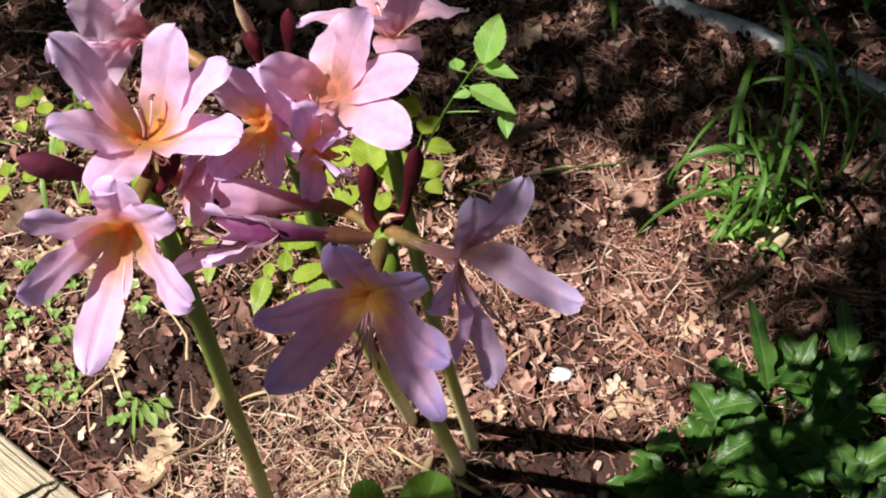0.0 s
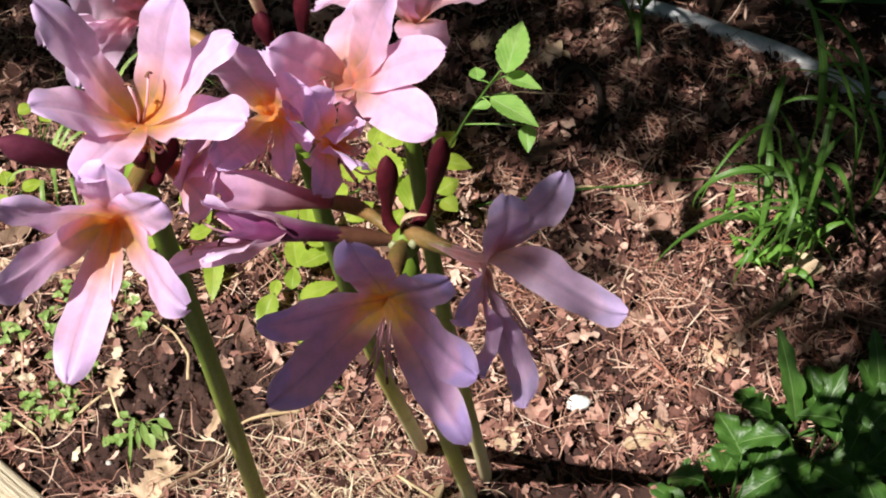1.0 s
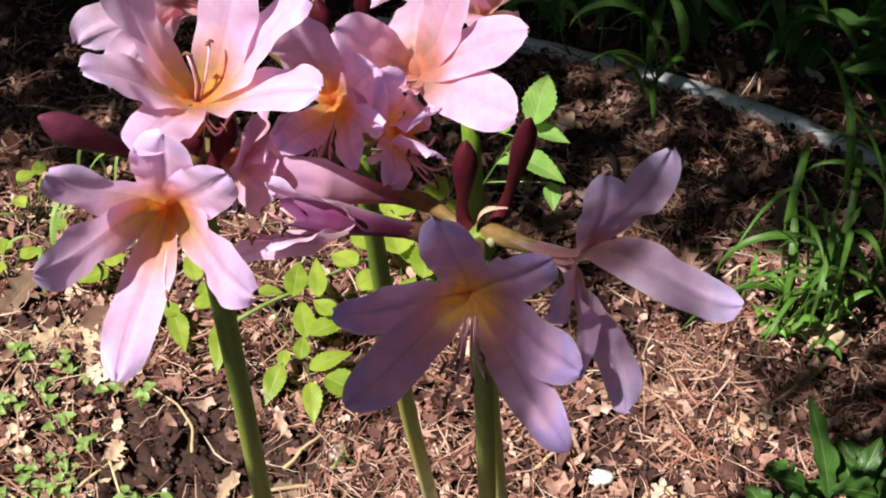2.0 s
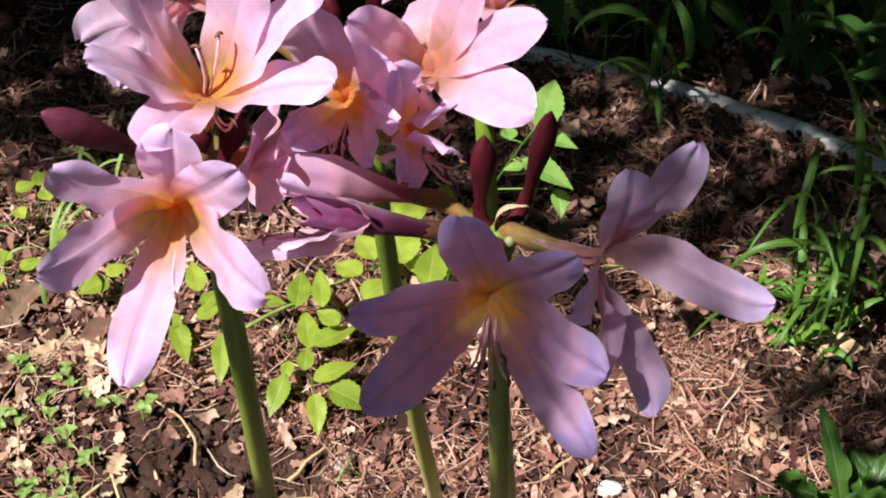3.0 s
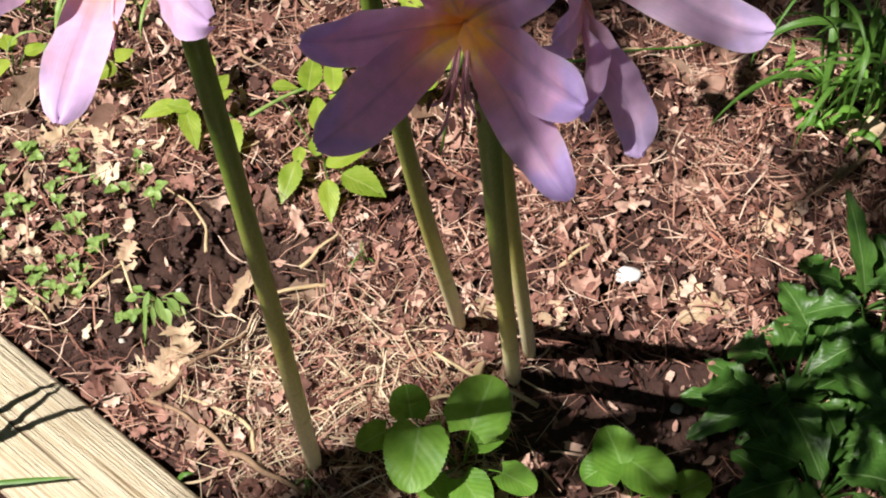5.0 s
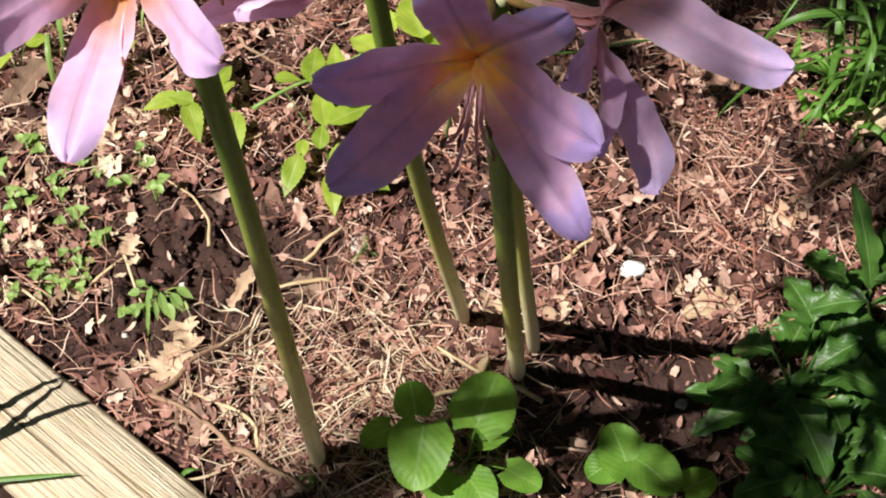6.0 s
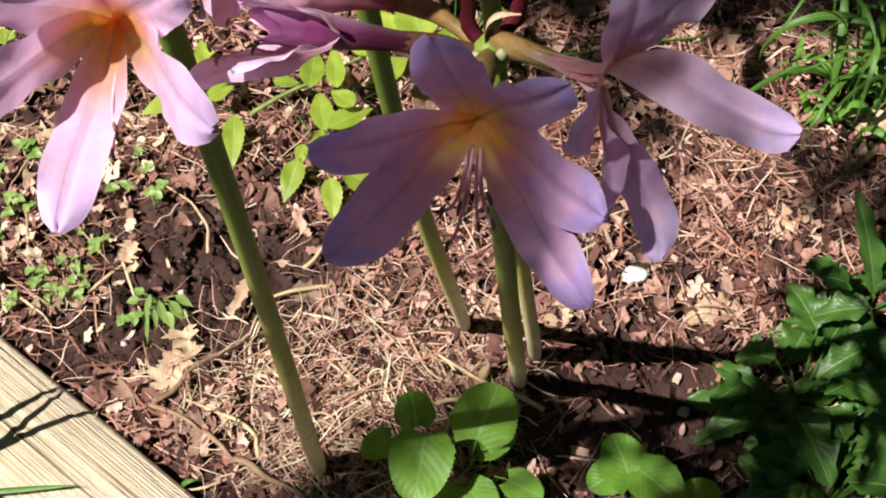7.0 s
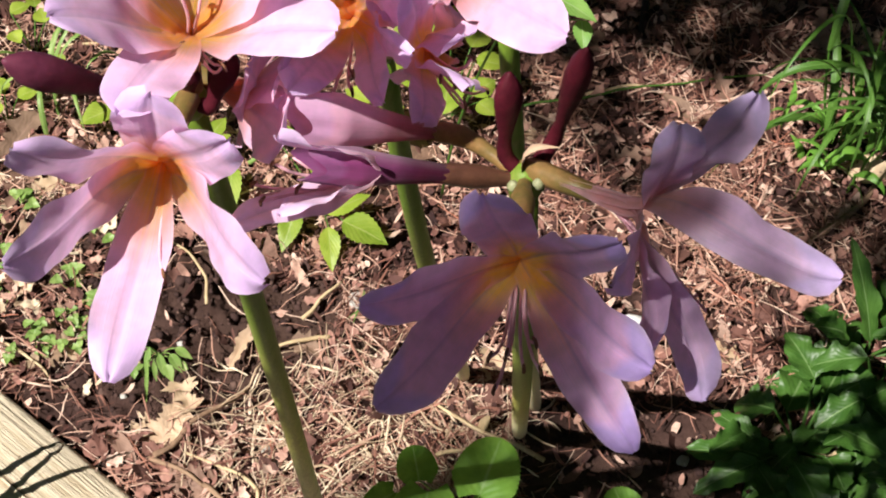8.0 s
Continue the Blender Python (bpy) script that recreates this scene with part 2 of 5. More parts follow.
def timber_material():
    m, nt, b = material("weathered_timber", 0.75, 0.2)
    grain = noise_of(nt, coords(nt, scale=(5, 330, 330)), 1.0, 5, 0.6)
    fine = noise_of(nt, coords(nt, scale=(18, 1100, 1100)), 1.0, 4, 0.6)
    bands = noise_of(nt, coords(nt, scale=(2, 45, 45)), 1.0, 2)
    ridged = ramp(nt, grain, [(0.36, (0.17, 0.11, 0.065)), (0.44, (0.48, 0.37, 0.24)), (0.52, (0.66, 0.56, 0.41)), (0.8, (0.76, 0.67, 0.52))])
    smooth = ramp(nt, grain, [(0.25, (0.52, 0.42, 0.29)), (0.45, (0.68, 0.58, 0.43)), (0.8, (0.77, 0.68, 0.53))])
    col = mix(nt, ramp(nt, bands, [(0.42, (0, 0, 0)), (0.56, (1, 1, 1))]), smooth, ridged)
    col = mix(nt, 1.0, col, ramp(nt, fine, [(0.3, (0.76, 0.73, 0.68)), (0.6, (1.04, 1.04, 1.04))]), "MULTIPLY")
    col = mix(nt, ramp(nt, noise_of(nt, coords(nt), 14, 4), [(0.55, (0, 0, 0)), (0.8, (0.4, 0.4, 0.4))]), col, (0.46, 0.36, 0.24))
    nt.links.new(col, b.inputs["Base Color"])
    bump(nt, b, grain, 1.0, 0.006)
    return m


M_TIMBER = timber_material()

# building helpers
ORIGIN = {}


def thing(name, at, label, category, group="", kind=""):
    """An Empty at the base of a thing; its parts are given in world places."""
    ob = new(name)
    ob.location = at
    ob.empty_display_size = 0.02
    ORIGIN[ob.name] = Vector(at)
    return tagged(ob, label, category, group, kind)


def link_mesh(name, bm, mat, origin, smooth=True):
    me = bpy.data.meshes.new(name)
    bmesh.ops.translate(bm, verts=bm.verts, vec=-origin)
    bm.to_mesh(me)
    bm.free()
    me.materials.append(mat)
    if smooth:
        me.shade_smooth()
    return new(name, me)


def part(name, bm, mat, parent, label="", smooth=True):
    """Links a bmesh, in world places, as one mesh under a thing or a part."""
    origin = ORIGIN[parent.name]
    ob = link_mesh(name, bm, mat, origin, smooth)
    ob.parent = parent
    ORIGIN[ob.name] = origin
    return tagged(ob, label)


def single(name, bm, mat, at, label, category, group="", kind="", smooth=True):
    """A thing of one mesh."""
    at = Vector(at)
    ob = link_mesh(name, bm, mat, at, smooth)
    ob.location = at
    ORIGIN[ob.name] = at
    return tagged(ob, label, category, group, kind)


def across(axis, hint=(0, 0, 1)):
    axis = Vector(axis).normalized()
    h = Vector(hint)
    e = h - axis * h.dot(axis)
    if e.length < 1e-4:
        e = Vector((1, 0, 0)) - axis * axis.x
    e.normalize()
    return e, axis.cross(e)


def bezier(p0, p1, p2, p3, t):
    s = 1 - t
    return p0 * s**3 + p1 * (3 * s * s * t) + p2 * (3 * s * t * t) + p3 * t**3


def tube_bm(points, radii, sides=8, bm=None, cap=True, flat=1.0):
    """A tube along points with a radius at each."""
    bm = bm or bmesh.new()
    rings = []
    pts = [Vector(p) for p in points]
    e1 = None
    for i, p in enumerate(pts):
        ax = (pts[min(i + 1, len(pts) - 1)] - pts[max(i - 1, 0)]).normalized()
        e1, e2 = across(ax, e1 if e1 else ((0, 0, 1) if abs(ax.z) < 0.9 else (0, 1, 0)))
        rings.append([bm.verts.new(p + (e1 * math.cos(a) + e2 * (flat * math.sin(a))) * radii[i]) for a in (2 * math.pi * k / sides for k in range(sides))])
    for a, b in zip(rings, rings[1:]):
        for k in range(sides):
            bm.faces.new((a[k], a[(k + 1) % sides], b[(k + 1) % sides], b[k]))
    if cap:
        bm.faces.new(list(reversed(rings[0])))
        bm.faces.new(rings[-1])
    return bm


def sheet_bm(rows, bm=None, v0=0.0):
    """A grid from rows of points, with u across and v along in its UV map."""
    bm = bm or bmesh.new()
    uv = bm.loops.layers.uv.verify()
    grid = [[bm.verts.new(p) for p in row] for row in rows]
    n, m = len(rows) - 1, len(rows[0]) - 1
    for i in range(n):
        for j in range(m):
            f = bm.faces.new((grid[i][j], grid[i][j + 1], grid[i + 1][j + 1], grid[i + 1][j]))
            for loop, (a, b) in zip(f.loops, ((i, j), (i, j + 1), (i + 1, j + 1), (i + 1, j))):
                loop[uv].uv = (b / m, v0 + (1 - v0) * a / n)
    return bm


def ground_z(x, y):
    """The bed's height: nearly level, falling a little towards the back, with soft lumps."""
    z = -0.085 * max(0.0, min(y, 3.0) - 0.12)
    if abs(x) < 2 and -1.5 < y < 2:
        v = Vector((x, y, 0))
        z += 0.004 * noise.noise(v * 14) + 0.003 * noise.noise(v * 45) + 0.002 * noise.noise(v * 110)
        z += 0.016 * max(0, 1 - ((x + 0.265) / 0.12) ** 2 - ((y - 0.065) / 0.11) ** 2) * (0.3 + 1.1 * noise.noise(v * 48) + 0.75 * noise.noise(v * 110))
    return z


def on(x, y, up=0.0):
    return Vector((x, y, ground_z(x, y) + up))

# the ground: one sheet out to the horizon, fine where the bed lies
def axis_steps(lo, hi, step, out):
    mid = list(np.arange(lo, hi + 1e-6, step))
    left, right, w = [], [], step
    while (right[-1] if right else hi) < out:
        w *= 1.35
        right.append((right[-1] if right else hi) + w)
    w = step
    while (left[-1] if left else lo) > -out:
        w *= 1.35
        left.append((left[-1] if left else lo) - w)
    return left[::-1] + mid + right


def build_ground():
    xs, ys = axis_steps(-0.5, 0.45, 0.0035, 400), axis_steps(-0.18, 0.65, 0.0035, 400)
    verts = [(x, y, ground_z(x, y)) for y in ys for x in xs]
    n = len(xs)
    faces = [(j * n + i, j * n + i + 1, (j + 1) * n + i + 1, (j + 1) * n + i) for j in range(len(ys) - 1) for i in range(n - 1)]
    me = bpy.data.meshes.new("ground")
    me.from_pydata(verts, [], faces)
    me.materials.append(M_SOIL)
    me.shade_smooth()
    tagged(new("ground", me), "dark brown garden bed soil under mulch", "ground", kind="structure")


build_ground()


# timber edging
def build_timber():
    a, d = Vector((-0.385, 0.023, 0)), Vector((0.784, -0.62, 0))
    side = Vector((-0.62, -0.784, 0))
    w, h, top = 0.086, 0.09, 0.022
    bm = bmesh.new()
    prof = [(0.0, -h), (0.0, -0.016), (0.002, -0.010), (0.006, -0.006)]
    prof += [(0.006 + (w - 0.012) * k / 14, -0.0014 * (k % 2) - 0.0009 * math.sin(k * 2.1) - 0.006 * abs(k / 7 - 1) ** 3) for k in range(1, 14)]
    prof += [(w - 0.006, -0.006), (w - 0.002, -0.010), (w, -0.016), (w, -h)]
    rings = []
    for i in range(61):
        s = -0.9 + 2.1 * i / 60
        ring = []
        for k, (u, v) in enumerate(prof):
            q = a + d * s + side * (u + 0.0015 * noise.noise(Vector((s * 9, k * 0.7, 3))))
            ring.append(bm.verts.new((q.x, q.y, top + v + 0.0012 * noise.noise(Vector((s * 14, k * 1.9, 0))))))
        rings.append(ring)
    for r0, r1 in zip(rings, rings[1:]):
        for k in range(len(prof) - 1):
            bm.faces.new((r0[k], r1[k], r1[k + 1], r0[k + 1]))
    for r in (rings[0], rings[-1]):
        bm.faces.new(r)
    bmesh.ops.recalc_face_normals(bm, faces=bm.faces)
    turn = Matrix.Rotation(math.atan2(d.y, d.x), 4, "Z")
    bmesh.ops.transform(bm, matrix=turn.inverted() @ Matrix.Translation(-a), verts=bm.verts)
    ob = link_mesh("edging_timber", bm, M_TIMBER, Vector((0, 0, 0)))
    ob.matrix_world = Matrix.Translation(a) @ turn
    tagged(ob, "weathered pale grooved timber edging along the bed", "edging")


build_timber()


# white pipe at the back of the bed
def build_pipe():
    pts = []
    for i in range(25):
        x = -0.12 + 0.75 * i / 24
        y = 0.660 - 0.229 * x - 0.644 * x * x + 0.003 * math.sin(x * 30)
        pts.append((x, y, ground_z(x, y) + 0.006))
    single("pipe", tube_bm(pts, [0.0095] * 25, 12), M_PIPE, pts[0], "thin white plastic pipe lying half buried in mulch", "pipe")


build_pipe()


# lilies
def tepal_bm(node, throat, az, polar, length, width, seed, mouth, twist=0.0, scoop=1.0):
    """One petal: a strip of the tube that flares at the mouth and runs out into a blunt, wavy blade."""
    axis = (throat - node).normalized()
    e1, e2 = across(axis)
    out = e1 * math.cos(radians(az)) + e2 * math.sin(radians(az))
    tube = (throat - node).length
    tip = throat + (axis * math.cos(radians(polar)) + out * math.sin(radians(polar))) * length
    start = throat + out * mouth
    lean = radians(min(58, 24 + polar * 0.6))
    flare = axis * math.cos(lean) + out * math.sin(lean)
    pe = radians(min(polar * 1.06 + 12, 145))
    end_dir = axis * math.cos(pe) + out * math.sin(pe)
    p0 = node + axis * (tube * 0.18) + out * (0.0015 + mouth * 0.16)
    line, n1, n2 = [], 8, 22
    for i in range(n1):
        s = i / n1
        g = s * s * (3 - 2 * s)
        line.append((bezier(p0, p0 + axis * tube * 0.42, start - flare * tube * 0.30, start, s), 0.0024 + (width * 0.46 - 0.0024) * g))
    for i in range(n2 + 1):
        s = i / n2
        g = min(1.0, s / 0.42)
        w = width * (0.46 + 0.54 * math.sin(g * math.pi / 2))
        if s > 0.64:
            w *= max(0.02, 1 - ((s - 0.64) / 0.362) ** 2.4) ** 0.44
        line.append((bezier(start, start + flare * length * 0.34, tip - end_dir * length * 0.36, tip, s), w))
    rows, m, last = [], 12, len(line) - 1
    for i, (p, w) in enumerate(line):
        t = (line[min(i + 1, last)][0] - line[max(i - 1, 0)][0]).normalized()
        side = axis.cross(out).normalized()
        s = i / last
        if twist:
            side = Matrix.Rotation(radians(twist) * min(1.0, max(0.0, (s - 0.25) / 0.45)), 3, t) @ side
        nrm = side.cross(t).normalized()
        inward = -1 if nrm.dot(out) > 0 else 1
        cup = scoop * (0.55 * max(0.0, 1 - s / 0.5) + 0.14)
        k = max(0.0, s - 0.42) / 0.58
        row = []
        for j in range(m + 1):
            c = 2 * j / m - 1
            wave = 0.0011 * math.sin(s * 13 + seed * 3 + (2.1 if c > 0 else 0)) + 0.0006 * math.sin(s * 27 + seed * 5 + 3 * c)
            ripple = wave * abs(c) ** 2 * min(1.0, max(0.0, s - 0.3) * 4) - inward * 0.0016 * abs(c) ** 2.5 * k
            groove = -inward * 0.0010 * math.exp(-((c / 0.15) ** 2)) * (0.25 + s)
            lift = (1 - math.sqrt(max(0.0, 1 - (c * 0.85) ** 2))) * w * cup * 1.3
            row.append(p + side * (c * w) + nrm * (inward * lift + ripple + groove))
        rows.append(row)
    return sheet_bm(rows)


def stamen(parent, node, throat, az, reach, droop, seed):
    axis = (throat - node).normalized()
    e1, e2 = across(axis)
    out = e1 * math.cos(az) + e2 * math.sin(az)
    p0 = node + (throat - node) * 0.5
    p3 = throat + axis * reach + out * 0.006 + Vector((0, 0, -droop))
    c1, c2 = throat + out * 0.003, throat + axis * reach * 0.62 + Vector((0, 0, -droop * 1.35))
    pts = [bezier(p0, c1, c2, p3, k / 9) for k in range(10)]
    f = part("stamen", tube_bm(pts, [0.00042] * 10, 5), M_FILAMENT, parent)
    d = (pts[-1] - pts[-2]).normalized()
    u, _ = across(d)
    q = [pts[-1] + u * (k - 2) * 0.0008 + d * 0.0005 * (2 - abs(k - 2)) for k in range(5)]
    part("anther", tube_bm(q, [0.0003, 0.0005, 0.0005, 0.0005, 0.0003], 5), M_ANTHER, f)


def flower(plant, root, node, throat, tepals, width=0.0086, label="", stamens=6, reach=0.026, droop=0.020, mouth=0.0033, mats=None, petal=None, tube=None):
    node, throat, root = Vector(node), Vector(throat), Vector(root)
    rnd = random.Random(round(node.x * 9000 + throat.y * 7000))
    axis = (throat - node).normalized()
    c = root + (node - root) * 0.5 + axis * -0.004
    pts = [bezier(root, c, node - axis * 0.008, node, k / 6) for k in range(7)]
    pts += [node + (throat - node) * s for s in (0.15, 0.3, 0.5)]
    base = part("flower", tube_bm(pts, [0.0022, 0.0020, 0.0020, 0.0021, 0.0025, 0.0031, 0.0033, 0.0031, 0.0028, 0.0024], 8), tube or M_TUBE, plant, label or "open pink and lilac trumpet flower with orange throat")
    lining = [node + (throat - node) * s for s in (0.40, 0.46, 0.54, 0.62, 0.70)]
    part("throat", tube_bm(lining, [0.0003, 0.0008, 0.0011, 0.0012, 0.0008], 14), M_THROAT, base)
    for k, (az, polar, mm, *more) in enumerate(tepals):
        wide = more.pop() if len(more) == 3 else 1.0
        part("tepal", tepal_bm(node, throat, az, polar, mm / 1000, width * wide * (0.94 if k % 2 else 1.05) * rnd.uniform(0.95, 1.05), rnd.random() * 6, mouth * (0.84 if k % 2 else 1.0), *more), (mats or {}).get(k, petal or M_TEPAL), base)
    for k in range(stamens):
        stamen(base, node, throat, 1.0472 * k + rnd.random() * 0.5, reach * rnd.uniform(0.8, 1.15), droop * rnd.uniform(0.5, 1.3), k)


def half_open(plant, root, node, mouth, radius, mat, tube_mat, label):
    """A flower whose petals still overlap in a slim cup, with a lobed, wavy rim."""
    root, node, mouth = Vector(root), Vector(node), Vector(mouth)
    axis = (mouth - node).normalized()
    pts = [bezier(root, root + (node - root) * 0.5 - axis * 0.003, node - axis * 0.008, node, k / 6) for k in range(7)] + [node + (mouth - node) * 0.14]
    base = part("flower", tube_bm(pts, [0.0022, 0.0020, 0.0020, 0.0022, 0.0026, 0.0031, 0.0030, 0.0025], 8), tube_mat, plant, label)
    e1, e2 = across(axis)
    rows = []
    for i in range(22):
        s = i / 21
        r = 0.0024 + (radius - 0.0024) * min(1.0, s / 0.72) ** 1.5 * (1 - 0.25 * max(0.0, s - 0.75) / 0.25)
        row = []
        for k in range(37):
            a = 2 * math.pi * k / 36
            lobe = max(0.0, s - 0.6) / 0.4
            q = r * (1 + 0.07 * math.cos(3 * a + 0.6) * min(1.0, s * 2) + 0.05 * lobe * math.sin(9 * a + 2))
            along = (mouth - node).length * (0.08 + 0.92 * s) + lobe * 0.003 * math.cos(3 * a + 0.6)
            row.append(node + axis * along + e1 * (q * math.cos(a)) + e2 * (q * math.sin(a)))
        rows.append(row)
    part("petal_cup", sheet_bm(rows), mat, base)


def bud(plant, root, base, tip, fat=0.0062, label="closed maroon flower bud", mat=None):
    root, base, tip = Vector(root), Vector(base), Vector(tip)
    d = tip - base
    pts = [bezier(root, root + (base - root) * 0.5, base - d * 0.22, base, k / 4) for k in range(4)] + [base + d * s for s in (0, 0.12, 0.3, 0.5, 0.68, 0.82, 0.92, 0.98, 1.0)]
    rad = [0.0022, 0.0021, 0.0021, 0.0022] + [0.0020, fat * 0.46, fat * 0.62, fat * 0.88, fat, fat * 0.86, fat * 0.52, fat * 0.22, 0.0004]
    bm = tube_bm(pts, rad, 12)
    e1, e2 = across(d)
    for v in bm.verts:
        along = (v.co - base).dot(d) / d.length_squared
        if 0.05 < along < 0.97:
            r = v.co - base - d * along
            v.co += r * (0.09 * math.cos(3 * math.atan2(r.dot(e1), r.dot(e2))) + 0.05 * noise.noise(v.co * 300))
    part("bud", bm, mat or M_BUD, plant, label)


def bract(plant, root, tip):
    root, tip = Vector(root), Vector(tip)
    d = tip - root
    e1, e2 = across(d)
    rows = [[root + d * s + e1 * (0.008 * math.sin(s * 2.6)) + e2 * c * 0.0022 * math.sin(math.pi * (0.25 + 0.75 * s)) + e1 * (-0.3 * abs(c) * 0.002) for c in (-1, -0.5, 0, 0.5, 1)] for s in (k / 9 for k in range(10))]
    part("bract", sheet_bm(rows), M_BRACT, plant, "papery tan bract")


def lily(base, top, bend, radius, label):
    base = on(base[0], base[1], -0.01)
    top = Vector(top)
    plant = thing("lily", base, label, "lily", "lilies in the bed")
    c1 = base + (top - base) * 0.35 + Vector(bend)
    c2 = base + (top - base) * 0.68 + Vector(bend) * 6
    pts = [bezier(base, c1, c2, top, k / 20) for k in range(21)]
    rad = [radius * (1.0 - 0.36 * k / 20) for k in range(21)]
    rad[0] *= 0.8
    part("stem", tube_bm(pts, rad, 14, flat=0.86), M_STALK, plant, "smooth green stalk, paler at the ground")
    knob = [top + (top - pts[-2]).normalized() * s for s in (-0.006, -0.002, 0.002, 0.006)]
    part("flower_base", tube_bm(knob, [radius * 0.62, radius * 0.8, radius * 0.75, radius * 0.4], 10), M_STALK, plant)
    return plant


A, B = (-0.1218, -0.2577, 0.7039), (-0.0348, -0.2672, 0.6828)
C, D = (-0.0756, -0.2062, 0.6655), (-0.0382, -0.1846, 0.6628)
lily_a = lily((-0.1425, -0.075), A, (0, 0.001, 0), 0.0069, "tall pink lily with a thick green leaning stalk")
flower(lily_a, A, (-0.1210, -0.2611, 0.7072), (-0.1233, -0.2903, 0.7176), [(-8, 62, 36), (-42, 56, 40), (-97, 42, 46), (174, 29, 53, 0, 2.0, 0.92), (84, 28, 49), (39, 44, 48)], width=0.0083)
flower(lily_a, A, (-0.1207, -0.2572, 0.7060), (-0.1162, -0.2616, 0.7351), [(-77, 21, 48), (-121, 34, 48), (-157, 53, 44), (113, 66, 39), (75, 51, 43), (31, 35, 54)], width=0.0084)
flower(lily_a, A, (-0.1181, -0.2497, 0.7019), (-0.1091, -0.2526, 0.6993), [(-1, 69, 29), (49, 54, 29), (-137, 71, 34), (-162, 88, 27), (-105, 99, 34), (19, 88, 27)], width=0.010, stamens=0, petal=M_TEPAL_BACK, label="pink flower turned away among the others")
bud(lily_a, A, (-0.1368, -0.2596, 0.7086), (-0.1588, -0.2726, 0.7356), 0.0048, "long rose and purple closed bud", M_BUD_PINK)
bud(lily_a, A, (-0.1146, -0.2616, 0.7068), (-0.1084, -0.2579, 0.7227), 0.004, "small withered dark bud")
bud(lily_a, A, (-0.1202, -0.2593, 0.7088), (-0.1196, -0.2605, 0.7205), 0.0034, "small withered dark bud")

lily_b = lily((0.0, 0.0), B, (0, -0.006, 0), 0.0066, "pink lily with lilac flowers and two closed buds")
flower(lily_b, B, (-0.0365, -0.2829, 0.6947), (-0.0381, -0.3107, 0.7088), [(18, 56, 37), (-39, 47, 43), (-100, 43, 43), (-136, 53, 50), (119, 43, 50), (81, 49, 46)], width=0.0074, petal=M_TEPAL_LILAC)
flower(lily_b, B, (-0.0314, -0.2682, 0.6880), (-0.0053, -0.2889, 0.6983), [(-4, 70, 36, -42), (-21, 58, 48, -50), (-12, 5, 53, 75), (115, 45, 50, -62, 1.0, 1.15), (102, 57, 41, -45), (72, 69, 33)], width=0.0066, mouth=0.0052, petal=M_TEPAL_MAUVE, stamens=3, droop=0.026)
half_open(lily_b, B, (-0.0490, -0.2704, 0.6890), (-0.0884, -0.2844, 0.7134), 0.0050, M_TEPAL_PURPLE, M_TUBE_PURPLE, "half open flower with a deep purple back")
flower(lily_b, B, (-0.0490, -0.2704, 0.6890), (-0.0726, -0.2788, 0.7036), [(-12, 15, 34, 70, 1.0, 0.9), (-152, 26, 40, -30), (-109, 24, 33, -20)], tube=M_TUBE_PURPLE, petal=M_TEPAL_PALE, label="pale petals spilling from a half open flower", mouth=0.0026, width=0.0052, reach=0.030, droop=0.010)
half_open(lily_b, B, (-0.0557, -0.2574, 0.6903), (-0.0933, -0.2690, 0.7115), 0.0074, M_TEPAL_ROSE, M_TUBE, "half closed dusty rose flower seen from outside")
bud(lily_b, B, (-0.0408, -0.2632, 0.6926), (-0.0404, -0.2613, 0.7198), 0.0037)
bud(lily_b, B, (-0.0271, -0.2605, 0.6949), (-0.0224, -0.2629, 0.7311), 0.0035)
bract(lily_b, B, (-0.0244, -0.2708, 0.6987))
for _dx, _dz in ((-0.0035, 0.0045), (0.0030, 0.0055)):
    _c = Vector(B) + Vector((_dx, -0.0050, _dz))
    part("seed_knob", tube_bm([_c + Vector((0, 0, z)) for z in (-0.0018, -0.0012, 0, 0.0011, 0.0017)], [0.0005, 0.0013, 0.0017, 0.0012, 0.0003], 10), M_KNOB, lily_b, "small pale green knob")

lily_c = lily((-0.041, 0.046), C, (0, -0.006, 0), 0.0064, "pink lily at the back with a bright orange throat")
flower(lily_c, C, (-0.0772, -0.2044, 0.6853), (-0.0819, -0.2295, 0.7029), [(17, 43, 46), (152, 11, 46, 0, 1.0, 0.85), (-126, 34, 36, 0, 1.0, 0.55), (-90, 38, 35, 25, 1.3, 0.7), (-44, 51, 29), (31, 139, 29)])
flower(lily_c, C, (-0.0728, -0.2132, 0.6722), (-0.0602, -0.2323, 0.6939), [(25, 39, 35), (8, 9, 29), (135, 14, 35), (118, 39, 35), (-179, 166, 29), (-70, 139, 29)], width=0.007)
flower(lily_c, C, (-0.1110, -0.1923, 0.6994), (-0.1352, -0.1758, 0.6995), [(-40, 85, 43, 40, 1.0, 1.2), (-148, 41, 50, 50, 1.0, 1.2), (-154, 64, 48, 50), (-11, 103, 25), (100, 25, 39), (-168, 31, 35)], petal=M_TEPAL_PALE)
bud(lily_c, C, (-0.0862, -0.1845, 0.6870), (-0.0900, -0.1832, 0.7059), 0.0036)
bud(lily_c, C, (-0.0756, -0.1811, 0.6894), (-0.0741, -0.1794, 0.7145), 0.0032)
bud(lily_c, C, (-0.0851, -0.1773, 0.6802), (-0.0936, -0.1838, 0.7234), 0.0022, "slender tan dried flower tube", M_BRACT)

